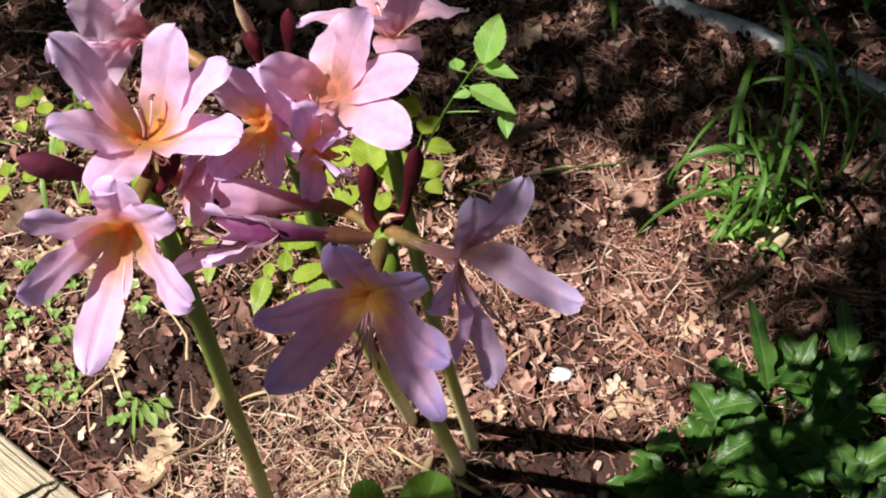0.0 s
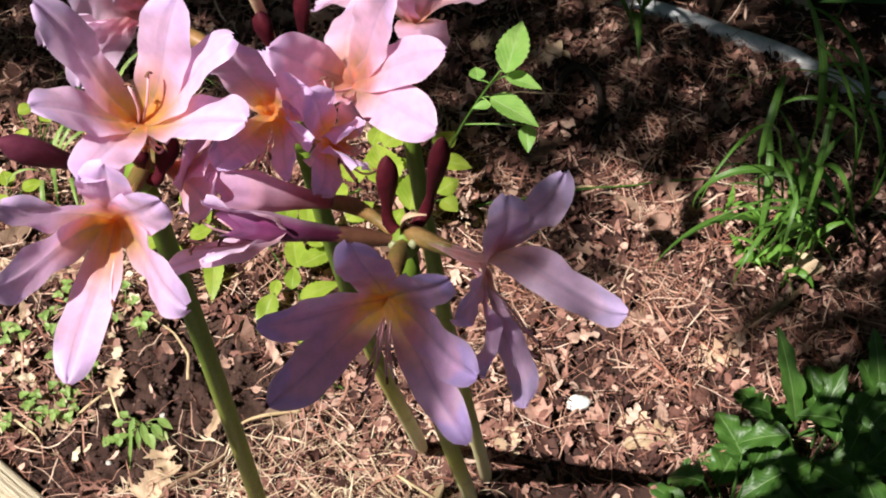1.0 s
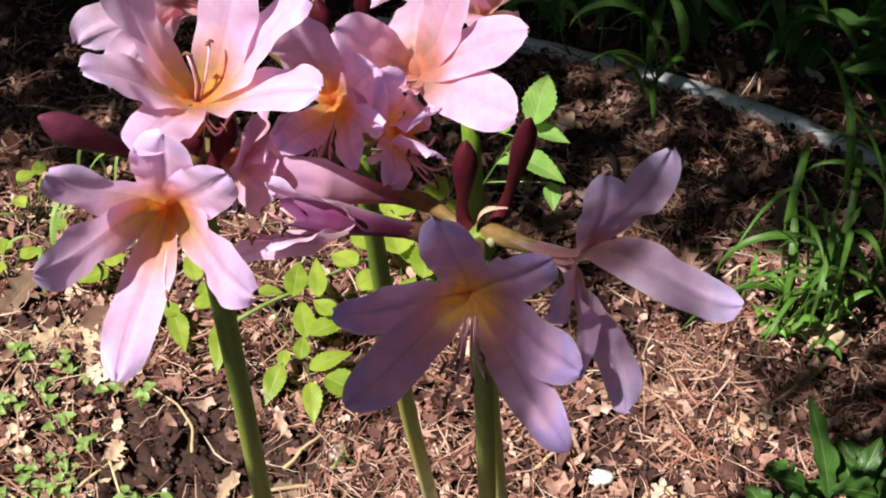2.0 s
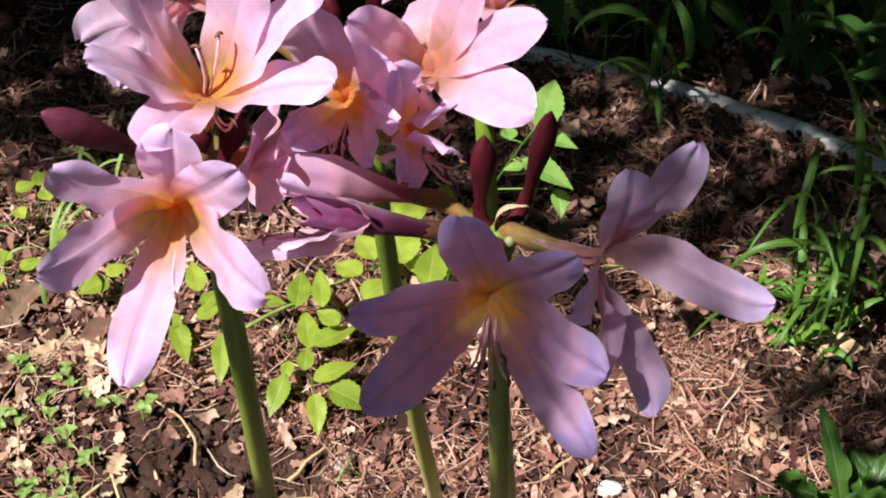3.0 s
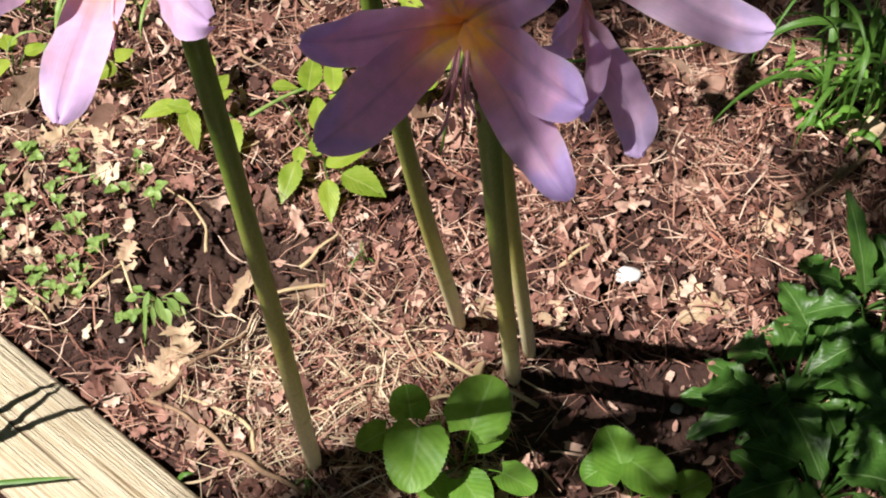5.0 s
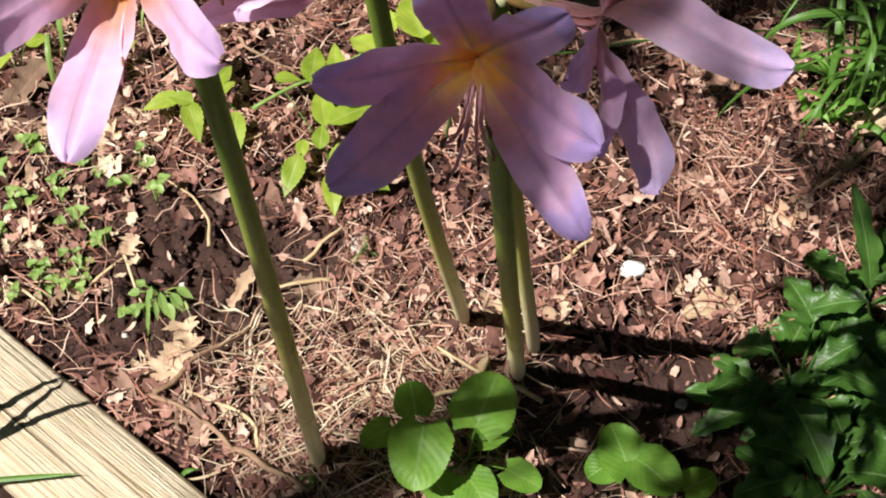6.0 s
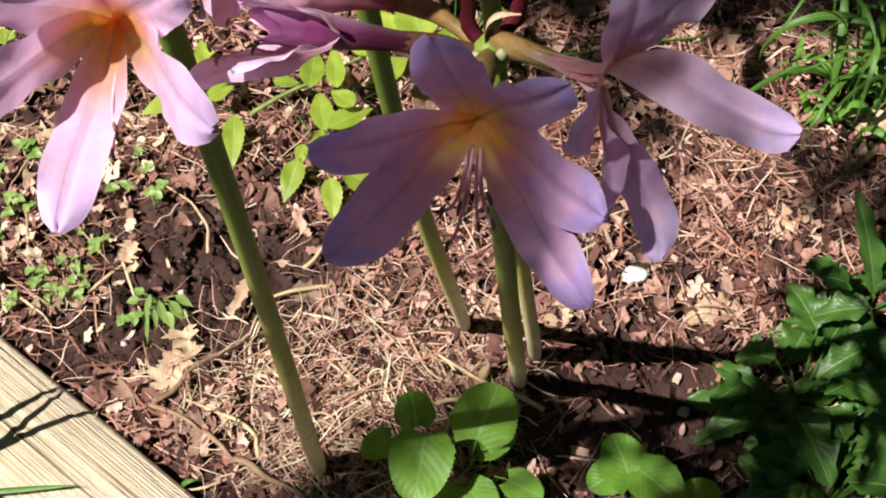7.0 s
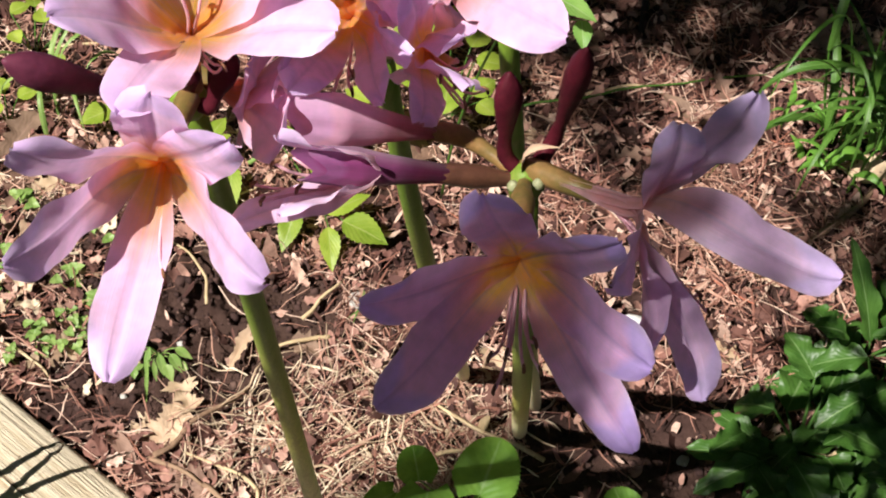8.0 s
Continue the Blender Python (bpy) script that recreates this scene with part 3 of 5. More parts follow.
lily_d = lily((0.012, 0.0185), D, (0, -0.006, 0), 0.0060, "pink lily with wide pale petals curling at the tips")
flower(lily_d, D, (-0.0413, -0.1910, 0.6701), (-0.0560, -0.2092, 0.6988), [(101, 14, 41), (-169, 27, 35), (-86, 71, 48), (-54, 65, 50), (-18, 53, 46), (40, 118, 39)], petal=M_TEPAL_BACK)
flower(lily_d, D, (-0.0359, -0.1827, 0.6642), (-0.0353, -0.1735, 0.6947), [(-121, 104, 48), (-25, 47, 29), (16, 88, 29), (140, 98, 44), (38, 28, 39), (-156, 80, 39)], petal=M_TEPAL_BACK)


# leaves and low plants
def leaf_bm(base, way, normal, length, width, shape="ovate", curl=0.15, fold=0.2, teeth=0, bm=None):
    """A leaf blade from its base: way points to the tip, normal up from its face."""
    base, way, normal = Vector(base), Vector(way).normalized(), Vector(normal)
    side = way.cross(normal).normalized()
    normal = side.cross(way).normalized()
    n, m = (30, 8) if teeth and shape == "heart" else (18, 8) if teeth else (20, 8) if shape in ("wavy", "torn") else (12, 6)
    phase = (base.x * 911 + base.y * 577) % 6.28
    rows = []
    for i in range(n + 1):
        s = i / n
        if shape == "ovate":
            w = math.sin(math.pi * s**0.7) ** 0.95 if 0 < s < 1 else 0
        elif shape == "lance":
            w = math.sin(math.pi * s**0.9) if 0 < s < 1 else 0
        elif shape == "torn":
            w = math.sin(math.pi * (0.1 + 0.86 * s)) ** 0.45 * (0.9 + 0.4 * noise.noise(Vector((s * 7, phase, 0))))
        elif shape == "wavy":
            w = math.sin(math.pi * s**0.85) ** 0.6 * (1 + 0.15 * math.sin(s * 20 + phase) + 0.05 * math.sin(s * 43 + phase)) if 0 < s < 1 else 0
        elif shape == "round":
            w = math.sqrt(max(0, 1 - (2 * s - 1) ** 2))
        elif shape == "heart":
            w = min(1.0, 0.55 + 2.2 * s) * math.sqrt(max(0, 1 - (max(0, s - 0.28) / 0.72) ** 1.9))
        elif shape == "spoon":
            w = 0.25 * (1 - s) + math.sin(math.pi * s**1.9) ** 0.75 if 0 < s < 1 else 0.12 * (1 - s)
        else:
            w = (0.62 + 0.38 * math.cos(s * 21)) * math.sin(math.pi * (0.08 + 0.92 * s) ** 0.9) ** 0.7 if s < 1 else 0
        if teeth and 0 < i < n:
            w *= 1 + 0.05 * teeth * (1 if i % 2 else -1)
        w = max(w, 0.004) * width / 2
        p = base + way * (length * s) - normal * (curl * length * s * s)
        row = []
        for j in range(m + 1):
            c = 2 * j / m - 1
            back = -0.16 * length * abs(c) ** 1.5 * max(0, 0.3 - s) / 0.3 if shape == "heart" else 0
            rag = 1 + 0.9 * noise.noise(Vector((s * 11, phase + (5 if c > 0 else 0), 2))) if shape == "torn" else 1
            row.append(p + side * (c * w * rag) + normal * (abs(c) * w * fold + (0.28 * abs(c) ** 2 if shape == "wavy" else 0.04) * w * math.sin((14 if shape == "wavy" else 9) * s + 3 * c + phase)) + way * back)
        rows.append(row)
    return sheet_bm(rows, bm)


def petiole_bm(a, b, r=0.0007, sag=0.0, n=6):
    a, b = Vector(a), Vector(b)
    mid = (a + b) / 2 + Vector((0, 0, sag))
    pts = [a * (1 - s) ** 2 + mid * (2 * s * (1 - s)) + b * s * s for s in (k / n for k in range(n + 1))]
    return tube_bm(pts, [r * (1.2 - 0.5 * k / n) for k in range(n + 1)], 5)


def low_plant(name, at, leaves, mat, label, category, shape, teeth=0, group="", stem_mat=None, stalk=0.0007, curl=0.15, fold=0.2):
    """leaves: rows of base offset x, y, height; heading in degrees, tilt above level, length, width."""
    root = on(at[0], at[1])
    plant = thing(name, root, label, category, group)
    for dx, dy, h, head, tilt, length, width in leaves:
        if group == "young saplings":
            length, width = length * 1.14, width * 1.12
        b = root + Vector((dx, dy, h))
        hd, tl = radians(head), radians(tilt)
        way = Vector((math.cos(hd) * math.cos(tl), math.sin(hd) * math.cos(tl), math.sin(tl)))
        up = Vector((-math.cos(hd) * math.sin(tl), -math.sin(hd) * math.sin(tl), math.cos(tl)))
        stem = part("leaf_stalk", petiole_bm(root, b, stalk, 0.006), stem_mat or mat, plant)
        part("leaf", leaf_bm(b, way, up, length, width, shape, curl, fold, teeth), mat, stem)
    return plant


def tall_sapling(at, leaves):
    """One thin stem with toothed leaves on short stalks near its head."""
    root = on(*at)
    plant = thing("sapling", root, "tall thin sapling with toothed fresh green leaves", "sapling", "young saplings")
    head = root + Vector((leaves[0][0] - 0.004, leaves[0][1] + 0.006, leaves[0][2] - 0.004))
    pts = [bezier(root, root + Vector((0.01, 0.01, 0.12)), head - Vector((0.03, -0.02, 0.08)), head, t / 14) for t in range(15)]
    part("stem", tube_bm(pts, [0.0013 - 0.0006 * t / 14 for t in range(15)], 6), M_GRASS, plant)
    for dx, dy, h, heading, tilt, length, width in leaves:
        b = root + Vector((dx, dy, h))
        foot = min(pts, key=lambda p: (p - b).length + (0.03 if p.z > b.z else 0))
        hd, tl = radians(heading), radians(tilt)
        way = Vector((math.cos(hd) * math.cos(tl), math.sin(hd) * math.cos(tl), math.sin(tl)))
        up = Vector((-math.cos(hd) * math.sin(tl), -math.sin(hd) * math.sin(tl), math.cos(tl)))
        stalk = part("leaf_stalk", petiole_bm(foot, b, 0.0006, 0.002), M_LEAF_FRESH, plant)
        part("leaf", leaf_bm(b, way, up, length, width, "ovate", 0.15, 0.25, 1), M_LEAF_FRESH, stalk)


low_plant("sapling", (-0.110, 0.278), [(0.005, 0.007, 0.06, 120, 8, 0.029, 0.021), (-0.006, -0.011, 0.06, 142, -5, 0.027, 0.020), (-0.003, -0.037, 0.06, 45, 8, 0.027, 0.021), (-0.057, -0.047, 0.06, 89, 0, 0.039, 0.018), (-0.036, -0.047, 0.06, 97, 12, 0.036, 0.014), (-0.022, -0.061, 0.055, 142, 8, 0.021, 0.016)], M_LEAF_LIME, "leafy lime green sapling behind the lilies", "sapling", "ovate", 1, "young saplings", M_GRASS)
low_plant("sapling", (-0.158, 0.204), [(0.003, -0.001, 0.035, 101, 8, 0.036, 0.017), (0.006, -0.002, 0.04, 33, 4, 0.036, 0.018), (0.0, -0.024, 0.035, 88, 15, 0.020, 0.013), (0.008, -0.034, 0.035, 29, 8, 0.034, 0.016), (0.021, -0.037, 0.03, -27, 0, 0.035, 0.024), (0.010, -0.043, 0.03, -83, -8, 0.032, 0.015), (-0.016, -0.026, 0.03, -108, -12, 0.032, 0.017), (-0.014, -0.011, 0.03, -95, 0, 0.017, 0.010), (-0.042, 0.048, 0.035, 2, 0, 0.019, 0.011)], M_LEAF_LIME, "low sapling with lime green toothed leaves in mulch", "sapling", "ovate", 1, "young saplings", M_GRASS)
low_plant("sapling", (-0.082, 0.332), [(-0.015, 0.007, 0.05, 75, 8, 0.025, 0.014), (-0.004, 0.001, 0.055, 51, 8, 0.034, 0.024), (-0.003, -0.022, 0.05, 19, 8, 0.026, 0.016), (0.0, -0.029, 0.05, -50, 0, 0.030, 0.015), (0.006, -0.081, 0.04, 67, 8, 0.022, 0.015)], M_LEAF_LIME, "leafy lime green sapling behind the lilies", "sapling", "ovate", 1, "young saplings", M_GRASS)
low_plant("sapling", (-0.056, 0.297), [(-0.024, -0.015, 0.06, 105, 8, 0.046, 0.033), (0.003, 0.047, 0.06, 75, 8, 0.030, 0.020), (0.019, 0.030, 0.06, 58, 4, 0.025, 0.020), (0.023, 0.016, 0.06, -7, 0, 0.025, 0.018), (-0.003, -0.041, 0.06, 84, 8, 0.044, 0.025), (0.020, -0.021, 0.06, 41, 8, 0.022, 0.021), (0.025, -0.028, 0.06, -40, 0, 0.016, 0.017)], M_LEAF_LIME, "leafy lime green sapling behind the lilies", "sapling", "ovate", 1, "young saplings", M_GRASS)
low_plant("sapling", (-0.273, 0.249), [(0.003, -0.017, 0.03, -70, 0, 0.036, 0.016), (0.008, -0.018, 0.03, 165, 8, 0.020, 0.014), (-0.002, -0.012, 0.03, 200, 0, 0.030, 0.016)], M_LEAF_LIME, "small three-leaved lime green seedling", "seedling", "ovate", 1, "young saplings", M_GRASS)
low_plant("sapling", (-0.248, 0.256), [(0.0, -0.011, 0.035, 61, 8, 0.020, 0.014), (-0.005, 0.002, 0.04, 107, 10, 0.030, 0.016), (-0.004, -0.023, 0.035, 36, 8, 0.022, 0.014), (0.019, -0.034, 0.03, -89, -8, 0.041, 0.016)], M_LEAF_LIME, "small lime green seedling behind the stalk", "seedling", "ovate", 1, "young saplings", M_GRASS)
low_plant("sapling", (-0.341, 0.292), [(0.007, -0.013, 0.03, -146, 8, 0.025, 0.021), (0.004, -0.008, 0.03, 40, 8, 0.018, 0.014)], M_LEAF_LIME, "small yellowish green seedling in the mulch", "seedling", "ovate", 1, "young saplings", M_GRASS)
low_plant("sapling", (-0.418, 0.365), [(-0.020, 0.025, 0.03, 31, 8, 0.017, 0.014), (-0.015, 0.003, 0.03, -52, 8, 0.014, 0.013), (0.001, 0.032, 0.03, 109, 8, 0.018, 0.012), (0.012, 0.014, 0.03, 112, 8, 0.016, 0.015), (0.046, 0.029, 0.03, -22, 8, 0.014, 0.013), (0.036, -0.032, 0.03, 158, 8, 0.014, 0.013)], M_LEAF_LIME, "small lime green seedling in shaded mulch", "seedling", "ovate", 1, "young saplings", M_GRASS)
low_plant("sapling", (-0.425, 0.280), [(-0.005, 0.004, 0.03, -91, 8, 0.018, 0.014), (0.012, 0.010, 0.03, 30, 8, 0.018, 0.014), (0.0, 0.014, 0.03, 120, 8, 0.018, 0.014)], M_LEAF_LIME, "small lime green seedling in shaded mulch", "seedling", "ovate", 1, "young saplings", M_GRASS)
tall_sapling((-0.06, 0.21), [(0.074, -0.052, 0.33, 78, 5, 0.056, 0.023), (0.074, -0.045, 0.32, -18, 0, 0.027, 0.015), (0.055, -0.04, 0.31, 99, 8, 0.013, 0.012), (0.064, -0.038, 0.29, -28, -5, 0.041, 0.021), (0.092, -0.037, 0.26, -87, -10, 0.022, 0.013), (0.065, -0.045, 0.29, -171, 0, 0.014, 0.009)])

# heart-leaved plants at the front
low_plant("violet_plant", (-0.037, -0.078), [(-0.035, 0.003, 0.07, 101, 6, 0.026, 0.028), (0.005, -0.016, 0.09, 70, 10, 0.042, 0.044), (-0.029, -0.012, 0.085, -97, -4, 0.045, 0.043), (-0.052, -0.002, 0.06, -149, 0, 0.023, 0.023), (0.007, -0.006, 0.05, 32, 0, 0.029, 0.021), (0.0, -0.031, 0.05, -57, 0, 0.029, 0.030), (0.027, -0.024, 0.045, -27, 0, 0.026, 0.024), (-0.023, -0.030, 0.045, -60, 0, 0.024, 0.024)], M_VIOLET, "bright green heart-leaved violet plant beside the stalks", "plant", "heart", 0.5, "violet plants", curl=0.1, fold=0.12)
low_plant("violet_plant", (0.082, -0.101), [(-0.012, -0.015, 0.07, 109, 8, 0.037, 0.034), (-0.008, -0.007, 0.075, -41, 4, 0.034, 0.035), (0.024, -0.022, 0.06, 30, 0, 0.025, 0.024), (-0.021, -0.002, 0.06, -148, 0, 0.022, 0.026)], M_VIOLET, "low green violet plant with rounded leaves", "plant", "heart", 0.5, "violet plants", curl=0.1, fold=0.12)


# the dark leafy plants beside the bed
def leafy_clump():
    rnd = random.Random(21)
    for k, (cx, cy, count, spread, height) in enumerate(((0.200, -0.020, 20, 0.060, 0.055), (0.262, 0.018, 28, 0.075, 0.075), (0.290, -0.075, 26, 0.085, 0.075), (0.210, -0.100, 17, 0.06, 0.05), (0.330, 0.050, 14, 0.06, 0.075))):
        leaves = []
        for i in range(count):
            head = rnd.uniform(0, 360)
            r = spread * rnd.random() ** 0.5 * 0.7
            leaves.append((r * math.cos(radians(head)), r * math.sin(radians(head)), height * rnd.uniform(0.15, 1.0), head + rnd.uniform(-50, 50), rnd.uniform(-15, 50), rnd.uniform(0.028, 0.052), rnd.uniform(0.018, 0.031)))
        low_plant("leafy_plant", (cx, cy), leaves, M_LEAF_BUSH, "bushy dark green plant with broad wavy leaves", "plant", "wavy", 0, "bushy plants", stalk=0.0014, curl=0.38, fold=0.3)
    low_plant("leafy_plant", (0.262, 0.060), [(0.0, 0.004, 0.02, 110, 62, 0.080, 0.018), (0.016, 0.0, 0.02, 60, 50, 0.055, 0.018), (-0.012, -0.006, 0.02, 150, 40, 0.050, 0.018), (0.05, 0.0, 0.02, 40, 45, 0.060, 0.020), (0.07, 0.02, 0.02, 100, 60, 0.065, 0.020)], M_LEAF_BUSH, "upright narrow dark leaves rising from the bushy plants", "plant", "wavy", 0, "bushy plants", stalk=0.0014, curl=0.3, fold=0.3)


leafy_clump()


# real dark leaves, massed further to block sky light and deepen the shade
def dark_undergrowth():
    rnd = random.Random(64)
    for cx, cy, count, spread, height in ((0.05, 0.80, 22, 0.09, 0.12), (0.20, 0.78, 26, 0.10, 0.13), (0.36, 0.73, 26, 0.10, 0.14), (0.48, 0.62, 26, 0.10, 0.16), (0.30, 0.92, 26, 0.12, 0.20), (0.13, 0.95, 24, 0.12, 0.18), (0.50, 0.84, 26, 0.12, 0.20), (-0.06, 0.90, 22, 0.10, 0.15)):
        leaves = []
        for _ in range(count):
            head, r = rnd.uniform(0, 360), spread * rnd.random() ** 0.5
            leaves.append((r * math.cos(radians(head)), r * math.sin(radians(head)), height * rnd.uniform(0.15, 1.0), head + rnd.uniform(-60, 60), rnd.uniform(-40, 25), rnd.uniform(0.045, 0.085), rnd.uniform(0.020, 0.036)))
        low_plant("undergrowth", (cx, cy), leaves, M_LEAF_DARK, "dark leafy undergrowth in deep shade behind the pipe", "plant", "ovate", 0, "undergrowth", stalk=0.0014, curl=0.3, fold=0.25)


dark_undergrowth()


# grasses
def blade_bm(base, head, length, width, lean, arch, bm=None):
    hd = radians(head)
    out = Vector((math.cos(hd), math.sin(hd), 0))
    side = Vector((-out.y, out.x, 0))
    rows, p, n = [], Vector(base), 14
    for i in range(n + 1):
        s = i / n
        ang = radians(90 - lean) - arch * s**2.4
        w = width / 2 * (0.55 + 1.2 * s if s < 0.35 else 1.0) * max(0.02, 1 - max(0, (s - 0.5) / 0.5) ** 1.6)
        tn = out * math.cos(ang) + Vector((0, 0, math.sin(ang)))
        nr = side.cross(tn)
        rows.append([p + side * (c * w) + nr * (abs(c) * w * 0.35) for c in (-1, -0.5, 0, 0.5, 1)])
        p = p + tn * (length / n)
    return sheet_bm(rows, bm)


def grass_tuft(at, blades, label, seed, length, width, spread=0.02, mat=None):
    rnd = random.Random(seed)
    root = on(*at)
    tuft = thing("grass_tuft", root, label, "grass", "grass tufts")
    for k in range(blades):
        b = root + Vector((rnd.uniform(-spread, spread), rnd.uniform(-spread, spread), -0.003))
        part("blade", blade_bm(b, rnd.uniform(0, 360), length * rnd.uniform(0.5, 1.1), width * rnd.uniform(0.7, 1.2), rnd.uniform(2, 14), rnd.uniform(2.6, 4.2)), mat or M_GRASS, tuft)
    return tuft


def grass_clump(at, culms, height, label, seed, reach, width, toward=None, spread=0.02, mat=None):
    """Upright culms, each with leaf blades that arch over and hang."""
    rnd = random.Random(seed)
    root = on(*at)
    clump = thing("grass_clump", root, label, "grass", "grass tufts")
    for _ in range(culms):
        foot = root + Vector((rnd.uniform(-spread, spread), rnd.uniform(-spread, spread), -0.003))
        tall = height * rnd.uniform(0.45, 1.0)
        top = foot + Vector((rnd.gauss(0, 0.10) * tall, rnd.gauss(0, 0.10) * tall, tall * 0.72))
        bend = Vector((rnd.gauss(0, 0.05) * tall, rnd.gauss(0, 0.05) * tall, 0))
        pts = [bezier(foot, foot + (top - foot) * 0.35 + bend, foot + (top - foot) * 0.7 + bend, top, t / 8) for t in range(9)]
        culm = part("culm", tube_bm(pts, [0.0017 - 0.0009 * t / 8 for t in range(9)], 6), mat or M_GRASS, clump)
        for k in range(rnd.randint(2, 4)):
            p = pts[8 if k == 0 else rnd.randint(2, 8)]
            head = toward + rnd.gauss(0, 70) if toward is not None and rnd.random() < 0.7 else rnd.uniform(0, 360)
            part("blade", hanging_blade(p, head, reach * rnd.uniform(0.45, 1.1), width * rnd.uniform(0.6, 1.15), rnd.uniform(6, 32), rnd.uniform(1.9, 3.0), rnd.uniform(-0.9, 0.9)), mat or M_GRASS, culm)


def hanging_blade(base, head, length, width, lean, arch, twist):
    hd = radians(head)
    out = Vector((math.cos(hd), math.sin(hd), 0))
    rows, p, n = [], Vector(base), 16
    for i in range(n + 1):
        s = i / n
        ang = radians(90 - lean) - arch * s**1.35
        w = width / 2 * min(1.0, 0.5 + 2.4 * s) * max(0.03, 1 - max(0, (s - 0.35) / 0.65) ** 1.7)
        tn = out * math.cos(ang) + Vector((0, 0, math.sin(ang)))
        side = Matrix.Rotation(twist * s * 2, 3, tn) @ Vector((-out.y, out.x, 0))
        nr = side.cross(tn)
        rows.append([p + side * (c * w) + nr * (abs(c) * w * 0.3) for c in (-1, -0.5, 0, 0.5, 1)])
        p = p + tn * (length / n)
    return sheet_bm(rows)


grass_clump((0.272, 0.268), 5, 0.24, "tall clump of arching green grass with hanging tips", 31, 0.15, 0.0068, 190, 0.022)
grass_clump((0.292, 0.285), 4, 0.25, "tall clump of arching green grass with hanging tips", 32, 0.16, 0.0070, 150, 0.022)
grass_clump((0.352, 0.305), 4, 0.24, "tall clump of arching green grass in the shade", 33, 0.15, 0.0068, 200, 0.025)
grass_clump((0.405, 0.330), 3, 0.26, "tall clump of arching green grass in the shade", 36, 0.16, 0.0068, None, 0.03)
grass_clump((0.242, 0.262), 3, 0.075, "low bright grass shoots at the foot of the clump", 41, 0.050, 0.0075, 200, 0.024, M_LEAF_MID)
grass_clump((0.268, 0.240), 3, 0.085, "low bright grass shoots at the foot of the clump", 46, 0.055, 0.0080, None, 0.022, M_LEAF_MID)
grass_clump((0.285, 0.262), 2, 0.12, "low bright grass shoots at the foot of the clump", 47, 0.060, 0.0075, None, 0.02, M_LEAF_MID)
grass_clump((0.165, 0.560), 3, 0.14, "drooping broad-bladed grass beside the white pipe", 34, 0.11, 0.0105, 200, 0.015)
grass_clump((0.100, 0.640), 4, 0.16, "drooping broad-bladed grass beside the white pipe", 35, 0.13, 0.0110, 220, 0.03)
grass_clump((0.200, 0.680), 5, 0.20, "dark drooping grass behind the white pipe", 48, 0.15, 0.0120, None, 0.05)
grass_clump((0.340, 0.640), 5, 0.20, "dark drooping grass behind the white pipe", 49, 0.15, 0.0120, None, 0.05)
grass_clump((0.020, 0.720), 5, 0.18, "dark drooping grass behind the white pipe", 51, 0.14, 0.0120, None, 0.05)
grass_tuft((-0.34, 0.40), 10, "thin grass blades in the shaded mulch", 37, 0.15, 0.005, 0.05, M_CLOVER)
grass_tuft((-0.40, 0.30), 6, "thin grass blades in the shaded mulch", 42, 0.13, 0.0045, 0.04, M_CLOVER)
grass_tuft((-0.115, 0.095), 6, "short thin grass sprig in the mulch", 38, 0.045, 0.0022, 0.004)
grass_tuft((-0.145, -0.088), 5, "short thin grass sprig beside the stalk", 39, 0.035, 0.003, 0.004)
grass_tuft((-0.240, -0.096), 1, "single upright green blade beside the timber", 40, 0.045, 0.004, 0.0)
grass_tuft((-0.425, -0.135), 5, "grass growing along the outer side of the timber", 43, 0.25, 0.006, 0.008)
grass_tuft((-0.440, -0.115), 5, "grass growing along the outer side of the timber", 44, 0.22, 0.006, 0.008)
grass_tuft((-0.470, -0.075), 6, "grass growing along the outer side of the timber", 45, 0.20, 0.006, 0.010)
_long = thing("grass_tuft", on(-0.385, -0.112), "single long green blade lying across the timber", "grass", "grass tufts")
part("blade", blade_bm(on(-0.385, -0.112, 0.026), 4, 0.085, 0.0042, 84, 0.12), M_GRASS, _long)


# small clover weeds
def clover(at, count, size, seed, label="tiny pale green clover weed in the mulch"):
    rnd = random.Random(seed)
    root = on(*at)
    plant = thing("clover", root, label, "weed", "clover weeds")
    for k in range(count):
        a = rnd.uniform(0, 2 * math.pi)
        r = rnd.uniform(0.002, 0.013)
        c = root + Vector((r * math.cos(a), r * math.sin(a), rnd.uniform(0.006, 0.022)))
        st = part("leaf_stalk", petiole_bm(root, c, 0.0005, 0.002, 4), M_CLOVER, plant)
        turn = rnd.uniform(0, 2)
        for j in range(3):
            b = turn + j * 2.094
            part("leaflet", leaf_bm(c, (math.cos(b), math.sin(b), rnd.uniform(-0.2, 0.3)), (rnd.uniform(-0.3, 0.3), rnd.uniform(-0.3, 0.1), 1), size * rnd.uniform(0.8, 1.2), size * 0.85, "ovate", 0.1, 0.3), M_CLOVER, st)


